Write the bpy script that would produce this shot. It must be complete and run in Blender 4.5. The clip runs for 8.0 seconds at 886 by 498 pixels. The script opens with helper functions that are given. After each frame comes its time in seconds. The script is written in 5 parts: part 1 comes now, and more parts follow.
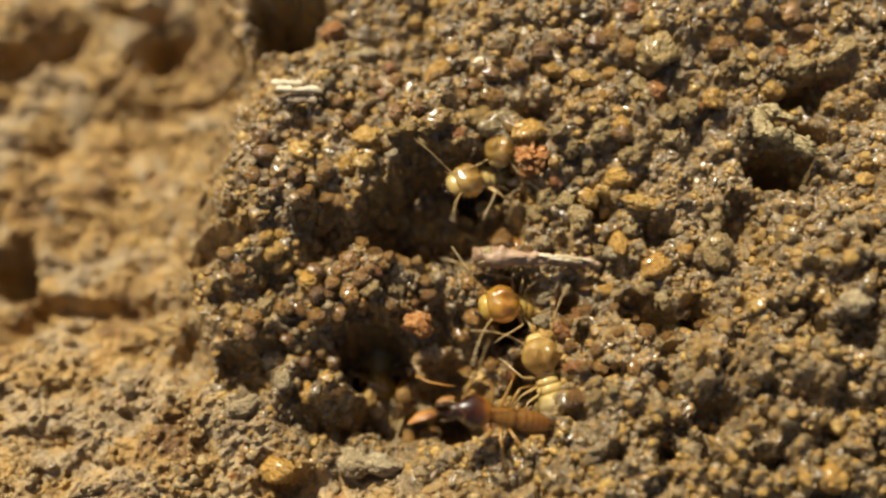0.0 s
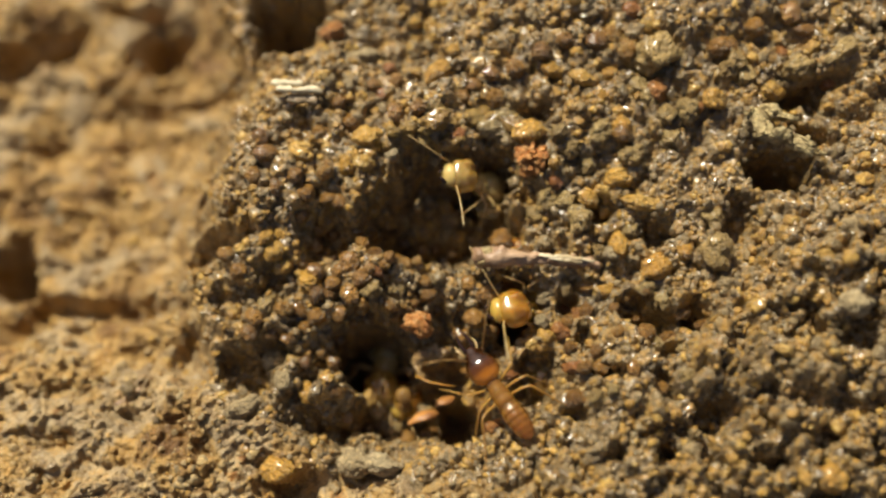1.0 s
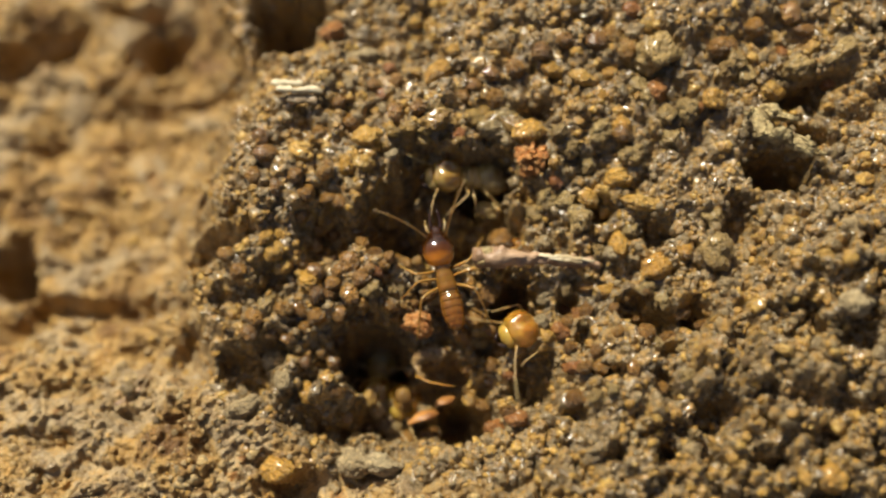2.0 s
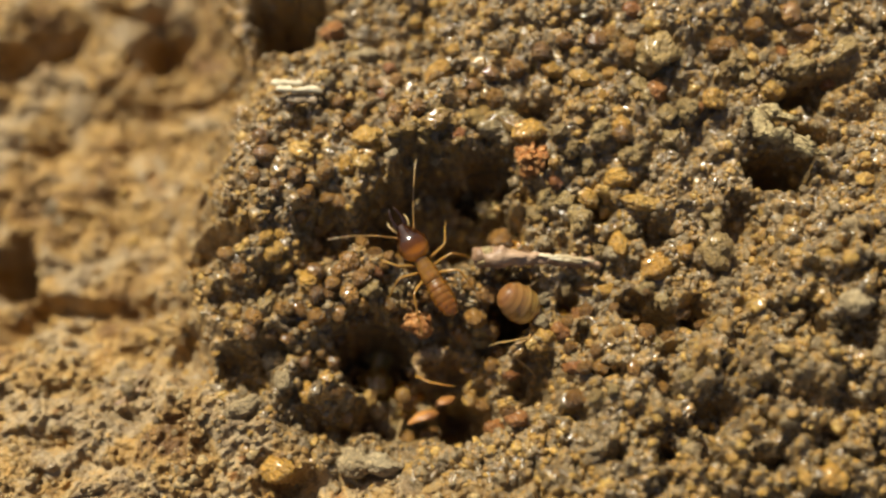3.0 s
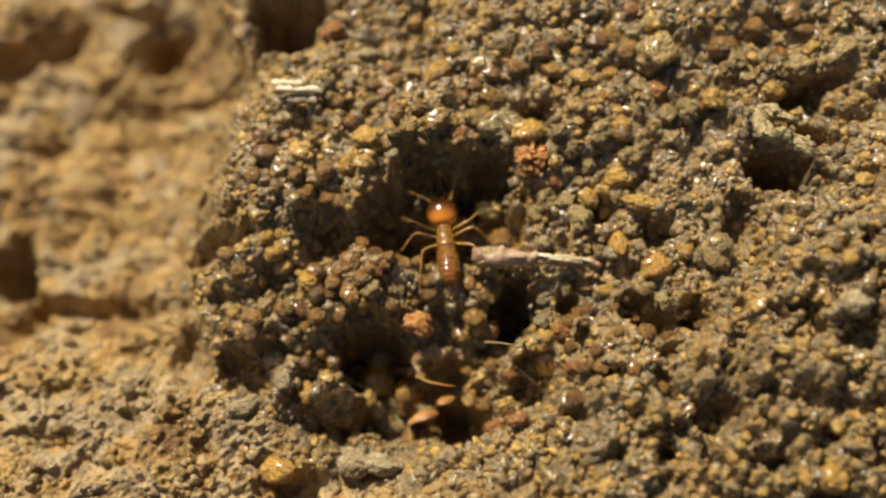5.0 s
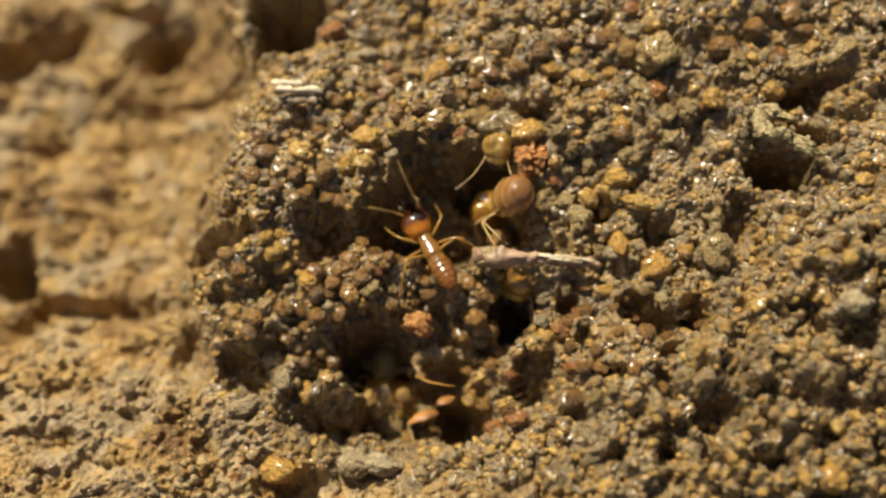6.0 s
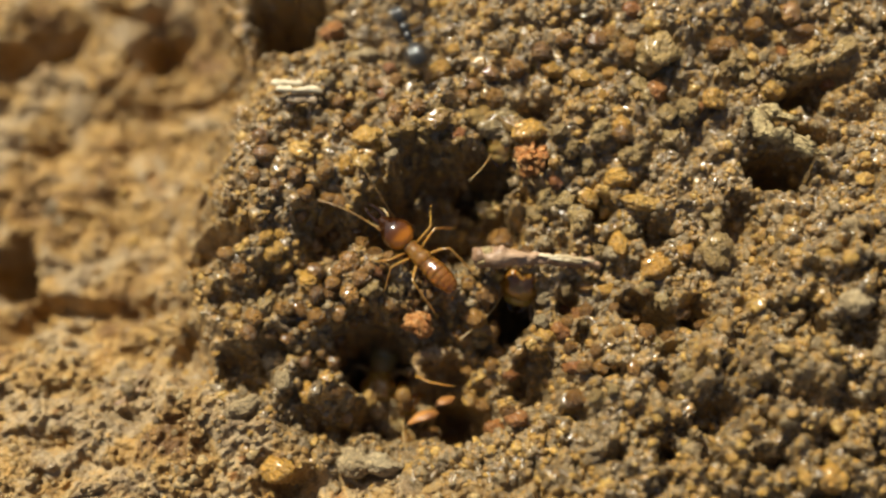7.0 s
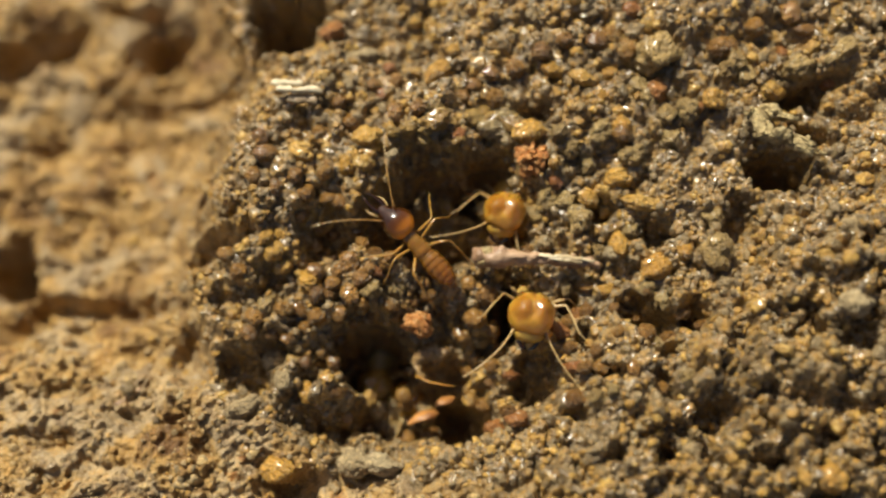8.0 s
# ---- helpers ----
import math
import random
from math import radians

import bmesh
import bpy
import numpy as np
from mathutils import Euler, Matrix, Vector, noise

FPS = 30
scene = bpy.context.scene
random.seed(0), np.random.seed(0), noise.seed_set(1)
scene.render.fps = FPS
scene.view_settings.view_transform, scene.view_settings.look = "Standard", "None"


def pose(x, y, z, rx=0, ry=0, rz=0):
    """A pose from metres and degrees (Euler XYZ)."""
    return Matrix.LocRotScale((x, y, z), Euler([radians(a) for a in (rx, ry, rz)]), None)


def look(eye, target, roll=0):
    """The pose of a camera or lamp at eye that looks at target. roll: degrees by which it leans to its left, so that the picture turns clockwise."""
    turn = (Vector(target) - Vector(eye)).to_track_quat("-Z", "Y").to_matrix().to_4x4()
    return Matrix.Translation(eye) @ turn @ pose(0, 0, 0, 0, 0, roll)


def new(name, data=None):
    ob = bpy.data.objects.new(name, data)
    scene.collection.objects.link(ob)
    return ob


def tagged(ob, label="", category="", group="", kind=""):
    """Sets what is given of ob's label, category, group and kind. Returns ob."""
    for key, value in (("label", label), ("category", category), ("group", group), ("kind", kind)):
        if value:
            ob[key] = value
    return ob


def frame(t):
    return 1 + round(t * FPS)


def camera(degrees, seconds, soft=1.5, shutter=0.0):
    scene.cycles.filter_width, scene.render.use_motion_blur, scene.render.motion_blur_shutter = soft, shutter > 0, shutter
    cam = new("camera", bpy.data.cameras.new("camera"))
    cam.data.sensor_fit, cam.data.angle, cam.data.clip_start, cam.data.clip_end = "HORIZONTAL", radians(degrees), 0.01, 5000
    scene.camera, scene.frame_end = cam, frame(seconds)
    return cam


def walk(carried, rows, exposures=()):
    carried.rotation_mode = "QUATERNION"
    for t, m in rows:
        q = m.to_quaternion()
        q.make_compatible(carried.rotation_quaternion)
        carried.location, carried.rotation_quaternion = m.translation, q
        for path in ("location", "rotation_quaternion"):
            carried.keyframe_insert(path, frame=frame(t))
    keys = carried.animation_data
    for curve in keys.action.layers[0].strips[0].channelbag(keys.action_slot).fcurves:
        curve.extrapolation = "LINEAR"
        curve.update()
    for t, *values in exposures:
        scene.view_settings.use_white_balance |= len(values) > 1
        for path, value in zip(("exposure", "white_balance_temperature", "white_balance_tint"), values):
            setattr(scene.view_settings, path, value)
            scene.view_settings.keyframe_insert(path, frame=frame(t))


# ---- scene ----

# One unit of the working numbers below is a millimetre.
MM = 0.001
cam = camera(40, 8.0, soft=2.4, shutter=0.4)
cam.data.dof.use_dof = True
cam.data.dof.focus_distance = 47.3 * MM
cam.data.dof.aperture_fstop = 19.0
EYE = Vector((0.0, -48.0 * math.cos(radians(70)), 48.0 * math.sin(radians(70)))) * MM


def aim(x):
    """The camera on its stand, looking at a place x millimetres beside the middle."""
    return look(EYE, (x * MM, 0, 0))


# It stands still, but for one short knock.
walk(cam, [(0.0, aim(0)), (4.4, aim(0)), (4.5, aim(0.1)), (4.6, aim(0)), (8.0, aim(0))])

# ---------------------------------------------------------------- daylight
SUN_FROM = Vector((-0.50, 0.82, 1.08)).normalized()
world = bpy.data.worlds.new("world")
scene.world = world
world.use_nodes = True
sky = world.node_tree.nodes.new("ShaderNodeTexSky")
sky.sky_type = "NISHITA"
sky.sun_disc = False
sky.sun_elevation = math.asin(SUN_FROM.z)
sky.sun_rotation = math.atan2(SUN_FROM.x, SUN_FROM.y)
sky.dust_density = 5.0
sky.ozone_density = 0.6
background = world.node_tree.nodes["Background"]
background.inputs["Strength"].default_value = 0.05
world.node_tree.links.new(sky.outputs["Color"], background.inputs["Color"])
sun = bpy.data.lights.new("sun", "SUN")
sun.energy = 5.0
sun.angle = radians(0.6)
sun.color = (0.985, 0.98, 0.82)
sun_lamp = new("sun", sun)
sun_lamp.rotation_mode = "QUATERNION"
sun_lamp.rotation_quaternion = SUN_FROM.to_track_quat("Z", "Y")
scene.view_settings.exposure = 0.54


# ---------------------------------------------------------------- materials
def shader(name):
    m = bpy.data.materials.new(name)
    m.use_nodes = True
    return m, m.node_tree.nodes, m.node_tree.links, m.node_tree.nodes["Principled BSDF"]


def noise_of(nodes, links, coords, size, detail=4, rough=0.55, distort=0.0):
    n = nodes.new("ShaderNodeTexNoise")
    n.inputs["Scale"].default_value = 1.0 / (size * MM)
    n.inputs["Detail"].default_value = detail
    n.inputs["Roughness"].default_value = rough
    n.inputs["Distortion"].default_value = distort
    links.new(coords, n.inputs["Vector"])
    return n.outputs["Fac"]


def ramp_of(nodes, links, fac, stops, ease="LINEAR"):
    r = nodes.new("ShaderNodeValToRGB")
    r.color_ramp.interpolation = ease
    while len(r.color_ramp.elements) < len(stops):
        r.color_ramp.elements.new(0.5)
    for e, (p, c) in zip(r.color_ramp.elements, stops):
        e.position, e.color = p, (*c, 1)
    links.new(fac, r.inputs["Fac"])
    return r.outputs["Color"]


def blend_of(nodes, links, fac, a, b, how="MIX"):
    m = nodes.new("ShaderNodeMix")
    m.data_type, m.blend_type = "RGBA", how
    for value, socket in ((fac, m.inputs[0]), (a, m.inputs[6]), (b, m.inputs[7])):
        if isinstance(value, (int, float)):
            socket.default_value = value
        elif isinstance(value, tuple):
            socket.default_value = (*value, 1)
        else:
            links.new(value, socket)
    return m.outputs[2]


def span_of(nodes, links, fac, low, high, a=0.0, b=1.0):
    m = nodes.new("ShaderNodeMapRange")
    for i, v in ((1, low), (2, high), (3, a), (4, b)):
        m.inputs[i].default_value = v
    links.new(fac, m.inputs[0])
    return m.outputs[0]


def relief(nodes, links, bsdf, height, depth, strength=1.0):
    b = nodes.new("ShaderNodeBump")
    b.inputs["Strength"].default_value = strength
    b.inputs["Distance"].default_value = depth * MM
    links.new(height, b.inputs["Height"])
    links.new(b.outputs["Normal"], bsdf.inputs["Normal"])


def soil(name, stops, size, islands="", wet=0.35, dry=0.85, grain=0.09, film=0.6, depth=0.64):
    """Damp earth: colours laid by noise, or by piece, with a film of moisture in patches."""
    m, nodes, links, bsdf = shader(name)
    coords = nodes.new("ShaderNodeTexCoord").outputs["Object"]
    broad = noise_of(nodes, links, coords, size * 0.6, 4, 0.6, 0.5)
    tone = span_of(nodes, links, broad, 0.3, 0.7)
    if islands:
        info = nodes.new("ShaderNodeNewGeometry" if islands == "piece" else "ShaderNodeObjectInfo")
        pick = info.outputs["Random Per Island" if islands == "piece" else "Random"]
        tone = blend_of(nodes, links, 0.55, tone, pick)
    base = ramp_of(nodes, links, tone, stops)
    speck = noise_of(nodes, links, coords, grain * 1.5, 6, 0.75)
    base = blend_of(nodes, links, span_of(nodes, links, speck, 0.52, 0.66, 0.0, 0.85), base, blend_of(nodes, links, 1.0, base, (1.75, 1.65, 1.5), "MULTIPLY"))
    base = blend_of(nodes, links, span_of(nodes, links, speck, 0.47, 0.33, 0.0, 0.9), base, blend_of(nodes, links, 1.0, base, (0.40, 0.30, 0.20), "MULTIPLY"))
    base = blend_of(nodes, links, 1.0, base, (depth, depth, depth), "MULTIPLY")
    links.new(base, bsdf.inputs["Base Color"])
    damp = noise_of(nodes, links, coords, 2.2, 3)
    glint = noise_of(nodes, links, coords, grain * 0.9, 5, 0.7)
    links.new(span_of(nodes, links, glint, 0.40, 0.60, wet * 0.7, dry), bsdf.inputs["Roughness"])
    links.new(span_of(nodes, links, damp, 0.42, 0.60, film, 0.0), bsdf.inputs["Coat Weight"])
    bsdf.inputs["Coat Roughness"].default_value = 0.1
    bump = noise_of(nodes, links, coords, grain * 1.3, 3.5, 0.65)
    relief(nodes, links, bsdf, bump, grain * 1.8, 1.0)
    return m


CRUMBS = soil("soil_crumbs", [(0.0, (0.13, 0.06, 0.016)), (0.2, (0.25, 0.165, 0.07)), (0.42, (0.38, 0.265, 0.13)), (0.6, (0.46, 0.235, 0.05)), (0.80, (0.66, 0.39, 0.085)), (0.93, (0.76, 0.51, 0.17)), (1.0, (0.44, 0.16, 0.04))], 0.6, "piece", 0.12, 0.55, 0.07, film=0.9)
CLAY_CRUMBS = soil("clay_crumbs", [(0.0, (0.26, 0.15, 0.06)), (0.35, (0.50, 0.33, 0.14)), (0.6, (0.62, 0.41, 0.16)), (0.8, (0.46, 0.34, 0.18)), (1.0, (0.60, 0.30, 0.07))], 0.7, "piece", 0.3, 0.85, 0.08, film=0.2, depth=0.64)
GRAIN = {
    "ochre": soil("ochre_grain", [(0.0, (0.38, 0.18, 0.03)), (0.5, (0.56, 0.30, 0.055)), (1.0, (0.62, 0.40, 0.13))], 1.4, "thing", 0.15, 0.5, 0.2, film=0.9, depth=0.98),
    "rust": soil("rust_grain", [(0.0, (0.28, 0.085, 0.018)), (0.5, (0.42, 0.16, 0.035)), (1.0, (0.50, 0.25, 0.075))], 1.2, "thing", 0.18, 0.6, 0.2, film=0.8, depth=0.85),
    "brown": soil("brown_grain", [(0.0, (0.15, 0.062, 0.012)), (0.35, (0.26, 0.125, 0.03)), (0.7, (0.40, 0.19, 0.035)), (1.0, (0.34, 0.235, 0.10))], 1.4, "thing", 0.10, 0.45, 0.2, film=0.9, depth=0.85),
    "grey": soil("grey_grain", [(0.0, (0.22, 0.13, 0.04)), (0.5, (0.35, 0.225, 0.08)), (1.0, (0.47, 0.32, 0.125))], 1.4, "thing", 0.14, 0.6, 0.22, film=0.6, depth=0.92),
    "wet": soil("wet_grain", [(0.0, (0.27, 0.145, 0.035)), (0.5, (0.42, 0.255, 0.075)), (1.0, (0.54, 0.37, 0.13))], 1.4, "thing", 0.05, 0.3, 0.22, film=1.0, depth=0.95),
    "pale": soil("pale_grain", [(0.0, (0.34, 0.23, 0.11)), (0.5, (0.46, 0.33, 0.17)), (1.0, (0.56, 0.43, 0.25))], 1.5, "thing", 0.5, 0.9, 0.2, 0.0, depth=0.85),
}


def ground_material():
    """Crust and bare clay in one skin, parted by the worn edge between them."""
    m, nodes, links, bsdf = shader("nest_ground")
    coords = nodes.new("ShaderNodeTexCoord").outputs["Object"]
    weight = nodes.new("ShaderNodeAttribute")
    weight.attribute_name = "crust"
    on = weight.outputs["Fac"]
    tone = span_of(nodes, links, noise_of(nodes, links, coords, 0.42, 4, 0.62, 0.6), 0.3, 0.7)
    crust_tint = ramp_of(nodes, links, tone, [(0.0, (0.14, 0.075, 0.022)), (0.25, (0.28, 0.185, 0.08)), (0.45, (0.37, 0.252, 0.12)), (0.65, (0.46, 0.25, 0.055)), (0.85, (0.58, 0.35, 0.08)), (1.0, (0.42, 0.19, 0.05))])
    wide = span_of(nodes, links, noise_of(nodes, links, coords, 3.0, 5, 0.6, 0.6), 0.3, 0.7)
    clay_tint = ramp_of(nodes, links, wide, [(0.0, (0.22, 0.105, 0.03)), (0.3, (0.44, 0.26, 0.085)), (0.5, (0.58, 0.37, 0.14)), (0.68, (0.52, 0.40, 0.27)), (0.84, (0.60, 0.42, 0.22)), (1.0, (0.46, 0.20, 0.05))])
    base = blend_of(nodes, links, on, blend_of(nodes, links, 1.0, clay_tint, (0.69, 0.645, 0.54), "MULTIPLY"), blend_of(nodes, links, 1.0, crust_tint, (0.66, 0.66, 0.66), "MULTIPLY"))
    patch = noise_of(nodes, links, coords, 0.9, 4, 0.65, 0.8)
    base = blend_of(nodes, links, span_of(nodes, links, patch, 0.50, 0.40, 0.0, 0.75), base, blend_of(nodes, links, 1.0, base, (0.50, 0.44, 0.40), "MULTIPLY"))
    base = blend_of(nodes, links, span_of(nodes, links, patch, 0.55, 0.66, 0.0, 0.7), base, blend_of(nodes, links, 1.0, base, (1.22, 1.1, 0.85), "MULTIPLY"))
    speck = noise_of(nodes, links, coords, 0.13, 6, 0.75)
    base = blend_of(nodes, links, span_of(nodes, links, speck, 0.47, 0.33, 0.0, 0.9), base, blend_of(nodes, links, 1.0, base, (0.38, 0.29, 0.2), "MULTIPLY"))
    base = blend_of(nodes, links, span_of(nodes, links, speck, 0.53, 0.67, 0.0, 0.8), base, blend_of(nodes, links, 1.0, base, (1.5, 1.45, 1.35), "MULTIPLY"))
    links.new(base, bsdf.inputs["Base Color"])
    glint = noise_of(nodes, links, coords, 0.07, 5, 0.7)
    rough_on = span_of(nodes, links, glint, 0.40, 0.60, 0.18, 0.75)
    rough_off = span_of(nodes, links, glint, 0.36, 0.50, 0.3, 0.9)
    links.new(blend_of(nodes, links, on, rough_off, rough_on), bsdf.inputs["Roughness"])
    relief(nodes, links, bsdf, noise_of(nodes, links, coords, 0.12, 3.5, 0.65), 0.19, 1.0)
    links.new(span_of(nodes, links, on, 0.3, 1.0, 0.1, 1.0), bsdf.inputs["Coat Weight"])
    bsdf.inputs["Coat Roughness"].default_value = 0.17
    return m


def head_skin(name, lobe, rim):
    """A worker's thin head skin: two amber muscles show as darker lobes, with a paler seam and rim."""
    m, nodes, links, bsdf = shader(name)
    coords = nodes.new("ShaderNodeTexCoord").outputs["Object"]
    apart = nodes.new("ShaderNodeSeparateXYZ")
    links.new(coords, apart.inputs[0])

    def sum_of(how, a, b):
        n = nodes.new("ShaderNodeMath")
        n.operation = how
        for socket, value in zip(n.inputs, (a, b)):
            if isinstance(value, (int, float)):
                socket.default_value = value
            else:
                links.new(value, socket)
        return n.outputs[0]

    across = sum_of("DIVIDE", sum_of("SUBTRACT", sum_of("ABSOLUTE", apart.outputs[0], 0), 0.36 * MM), 0.30 * MM)
    along = sum_of("DIVIDE", sum_of("ADD", apart.outputs[1], 0.14 * MM), 0.44 * MM)
    away = sum_of("SQRT", sum_of("ADD", sum_of("MULTIPLY", across, across), sum_of("MULTIPLY", along, along)), 0)
    blot = noise_of(nodes, links, coords, 0.35, 3)
    away = sum_of("ADD", away, sum_of("MULTIPLY", sum_of("SUBTRACT", blot, 0.5), 0.7))
    deep = tuple(0.8 * c for c in lobe)
    base = ramp_of(nodes, links, span_of(nodes, links, away, 0.0, 1.6), [(0.0, deep), (0.35, lobe), (0.50, lobe), (0.78, rim), (1.0, tuple(0.8 * c for c in rim))])
    links.new(base, bsdf.inputs["Base Color"])
    bsdf.inputs["Roughness"].default_value = 0.12
    bsdf.inputs["IOR"].default_value = 1.45
    bsdf.inputs["Subsurface Weight"].default_value = 0.4
    bsdf.inputs["Subsurface Radius"].default_value = (0.8, 0.6, 0.35)
    bsdf.inputs["Subsurface Scale"].default_value = 0.22 * MM
    bsdf.inputs["Transmission Weight"].default_value = 0.6
    bsdf.inputs["Coat Weight"].default_value = 1.0
    bsdf.inputs["Coat Roughness"].default_value = 0.04
    relief(nodes, links, bsdf, noise_of(nodes, links, coords, 0.16, 3), 0.02, 0.7)
    return m


def chitin(name, front, back, y0, y1, sheen=0.12, glow=0.35, clear=0.0, rings=0.0):
    """Thin insect skin that lets some light in; its pigment fades along the body."""
    m, nodes, links, bsdf = shader(name)
    coords = nodes.new("ShaderNodeTexCoord").outputs["Object"]
    apart = nodes.new("ShaderNodeSeparateXYZ")
    links.new(coords, apart.inputs[0])
    along = span_of(nodes, links, apart.outputs[1], y0 * MM, y1 * MM)
    blot = noise_of(nodes, links, coords, 0.5, 3)
    along = blend_of(nodes, links, 0.12, along, blot)
    middle = tuple(math.sqrt(a * b) for a, b in zip(front, back))
    base = ramp_of(nodes, links, along, [(0.1, back), (0.5, middle), (0.9, front)])
    fine = noise_of(nodes, links, coords, 0.08, 4)
    base = blend_of(nodes, links, span_of(nodes, links, fine, 0.35, 0.65, 0.0, 0.08), base, blend_of(nodes, links, 0.5, base, back))
    if rings:
        turns = nodes.new("ShaderNodeMath")
        turns.operation = "MULTIPLY"
        turns.inputs[1].default_value = 2 * math.pi / (0.24 * MM)
        links.new(apart.outputs[1], turns.inputs[0])
        ripple = nodes.new("ShaderNodeMath")
        ripple.operation = "SINE"
        links.new(turns.outputs[0], ripple.inputs[0])
        base = blend_of(nodes, links, span_of(nodes, links, ripple.outputs[0], 0.2, 0.9, 0.0, rings), base, blend_of(nodes, links, 1.0, base, (0.35, 0.25, 0.15), "MULTIPLY"))
    links.new(base, bsdf.inputs["Base Color"])
    bsdf.inputs["Roughness"].default_value = sheen
    bsdf.inputs["Subsurface Weight"].default_value = glow
    bsdf.inputs["Subsurface Radius"].default_value = (0.8, 0.65, 0.5)
    bsdf.inputs["Subsurface Scale"].default_value = 0.16 * MM
    bsdf.inputs["Transmission Weight"].default_value = clear
    bsdf.inputs["IOR"].default_value = 1.4
    bsdf.inputs["Coat Weight"].default_value = 0.8
    bsdf.inputs["Coat Roughness"].default_value = 0.06
    relief(nodes, links, bsdf, fine, 0.012, 0.5)
    return m


SOLDIER_HEAD = chitin("soldier_head", (0.012, 0.003, 0.001), (0.62, 0.20, 0.014), -0.62, 0.22, 0.1, 0.08)
SOLDIER_BODY = chitin("soldier_body", (0.42, 0.19, 0.024), (0.36, 0.13, 0.015), -1.5, 0.2, 0.1, 0.4, 0.6, 0.25)
JAW = chitin("jaw", (0.018, 0.006, 0.003), (0.06, 0.016, 0.005), 0, 0.8, 0.1, 0.0)
AMBER = chitin("amber_leg", (0.46, 0.26, 0.06), (0.38, 0.18, 0.03), -1, 1, 0.2, 0.4, clear=0.3)
BRISTLE = chitin("amber_feeler", (0.38, 0.25, 0.11), (0.32, 0.16, 0.04), 0, 3, 0.3, 0.4, clear=0.1)
SUTURE = chitin("suture", (0.40, 0.16, 0.025), (0.34, 0.13, 0.02), -1, 1, 0.2, 0.3)
FEELER = chitin("feeler", (0.50, 0.36, 0.18), (0.40, 0.25, 0.09), 0, 3, 0.35, 0.5, clear=0.1)
WORKER_HEAD = head_skin("worker_head", (0.60, 0.25, 0.026), (0.80, 0.41, 0.055))
WORKER_PALE = head_skin("pale_worker_head", (0.56, 0.30, 0.06), (0.78, 0.48, 0.13))
WORKER_SKIN = chitin("worker_thorax", (0.66, 0.42, 0.08), (0.56, 0.32, 0.05), -0.3, 0.9, 0.1, 0.5, clear=0.45)
PALE_SKIN = chitin("pale_worker_thorax", (0.60, 0.41, 0.14), (0.54, 0.35, 0.11), -0.3, 0.9, 0.1, 0.5, clear=0.2)
WORKER_BODY = chitin("worker_body", (0.68, 0.42, 0.11), (0.30, 0.13, 0.04), -1.9, -0.5, 0.07, 0.5, clear=0.35, rings=0.3)
PALE_BODY = chitin("pale_worker_body", (0.56, 0.40, 0.14), (0.07, 0.042, 0.02), -1.4, -0.1, 0.07, 0.5, clear=0.25)
ANT_SKIN = chitin("ant_skin", (0.010, 0.009, 0.008), (0.022, 0.020, 0.017), -1, 1, 0.28, 0.0)
ANT_LEG = chitin("ant_leg", (0.16, 0.13, 0.10), (0.05, 0.04, 0.035), -1, 1, 0.3, 0.0)


# ---------------------------------------------------------------- building helpers
def mesh_of(name, bm, material, smooth=True):
    for v in bm.verts:
        v.co *= MM
    me = bpy.data.meshes.new(name)
    bm.normal_update()
    bm.to_mesh(me)
    bm.free()
    me.materials.append(material)
    me.polygons.foreach_set("use_smooth", [smooth] * len(me.polygons))
    return me


def part(name, bm, material, parent, label=""):
    """Links a bmesh as one mesh under a thing or a part."""
    ob = new(name, mesh_of(name, bm, material))
    ob.parent = parent
    return tagged(ob, label)


def raw_mesh(name, verts, faces, material, smooth=True):
    me = bpy.data.meshes.new(name)
    k = faces.shape[1]
    me.vertices.add(len(verts))
    me.vertices.foreach_set("co", (verts * MM).astype(np.float32).ravel())
    me.loops.add(faces.size)
    me.loops.foreach_set("vertex_index", faces.astype(np.int32).ravel())
    me.polygons.add(len(faces))
    me.polygons.foreach_set("loop_start", np.arange(0, faces.size, k, dtype=np.int32))
    me.update(calc_edges=True)
    me.polygons.foreach_set("use_smooth", [smooth] * len(faces))
    me.materials.append(material)
    return me


def loft(bm, rings, sides=14):
    """A closed skin through rings (y, z, half width, half height)."""
    rows = []
    for y, z, rx, rz in rings:
        rows.append([bm.verts.new((rx * math.cos(2 * math.pi * i / sides), y, z + rz * math.sin(2 * math.pi * i / sides))) for i in range(sides)])
    for a, b in zip(rows, rows[1:]):
        for i in range(sides):
            bm.faces.new((a[i], a[(i + 1) % sides], b[(i + 1) % sides], b[i]))
    bm.faces.new(rows[0])
    bm.faces.new(rows[-1][::-1])
    bmesh.ops.recalc_face_normals(bm, faces=bm.faces)


def egg(y0, y1, rx, rz, z=0.0, blunt=0.0, steps=10, swell=0.0, bands=0, plates=0.0):
    """Rings of an egg-shaped body from y0 to y1; swell deepens the grooves between its bands, plates lets them overlap."""
    rings = []
    for i in range(steps + 1):
        a = math.pi * i / steps
        f = math.sin(a) ** 0.8 * (1 + blunt * math.cos(a)) + 0.015
        if bands:
            f *= (1 - swell * abs(math.cos(math.pi * bands * i / steps))) * (1 + plates * (0.5 - bands * i / steps % 1.0))
        rings.append((y0 + (y1 - y0) * (1 - math.cos(a)) / 2, z, rx * f, rz * f))
    return rings


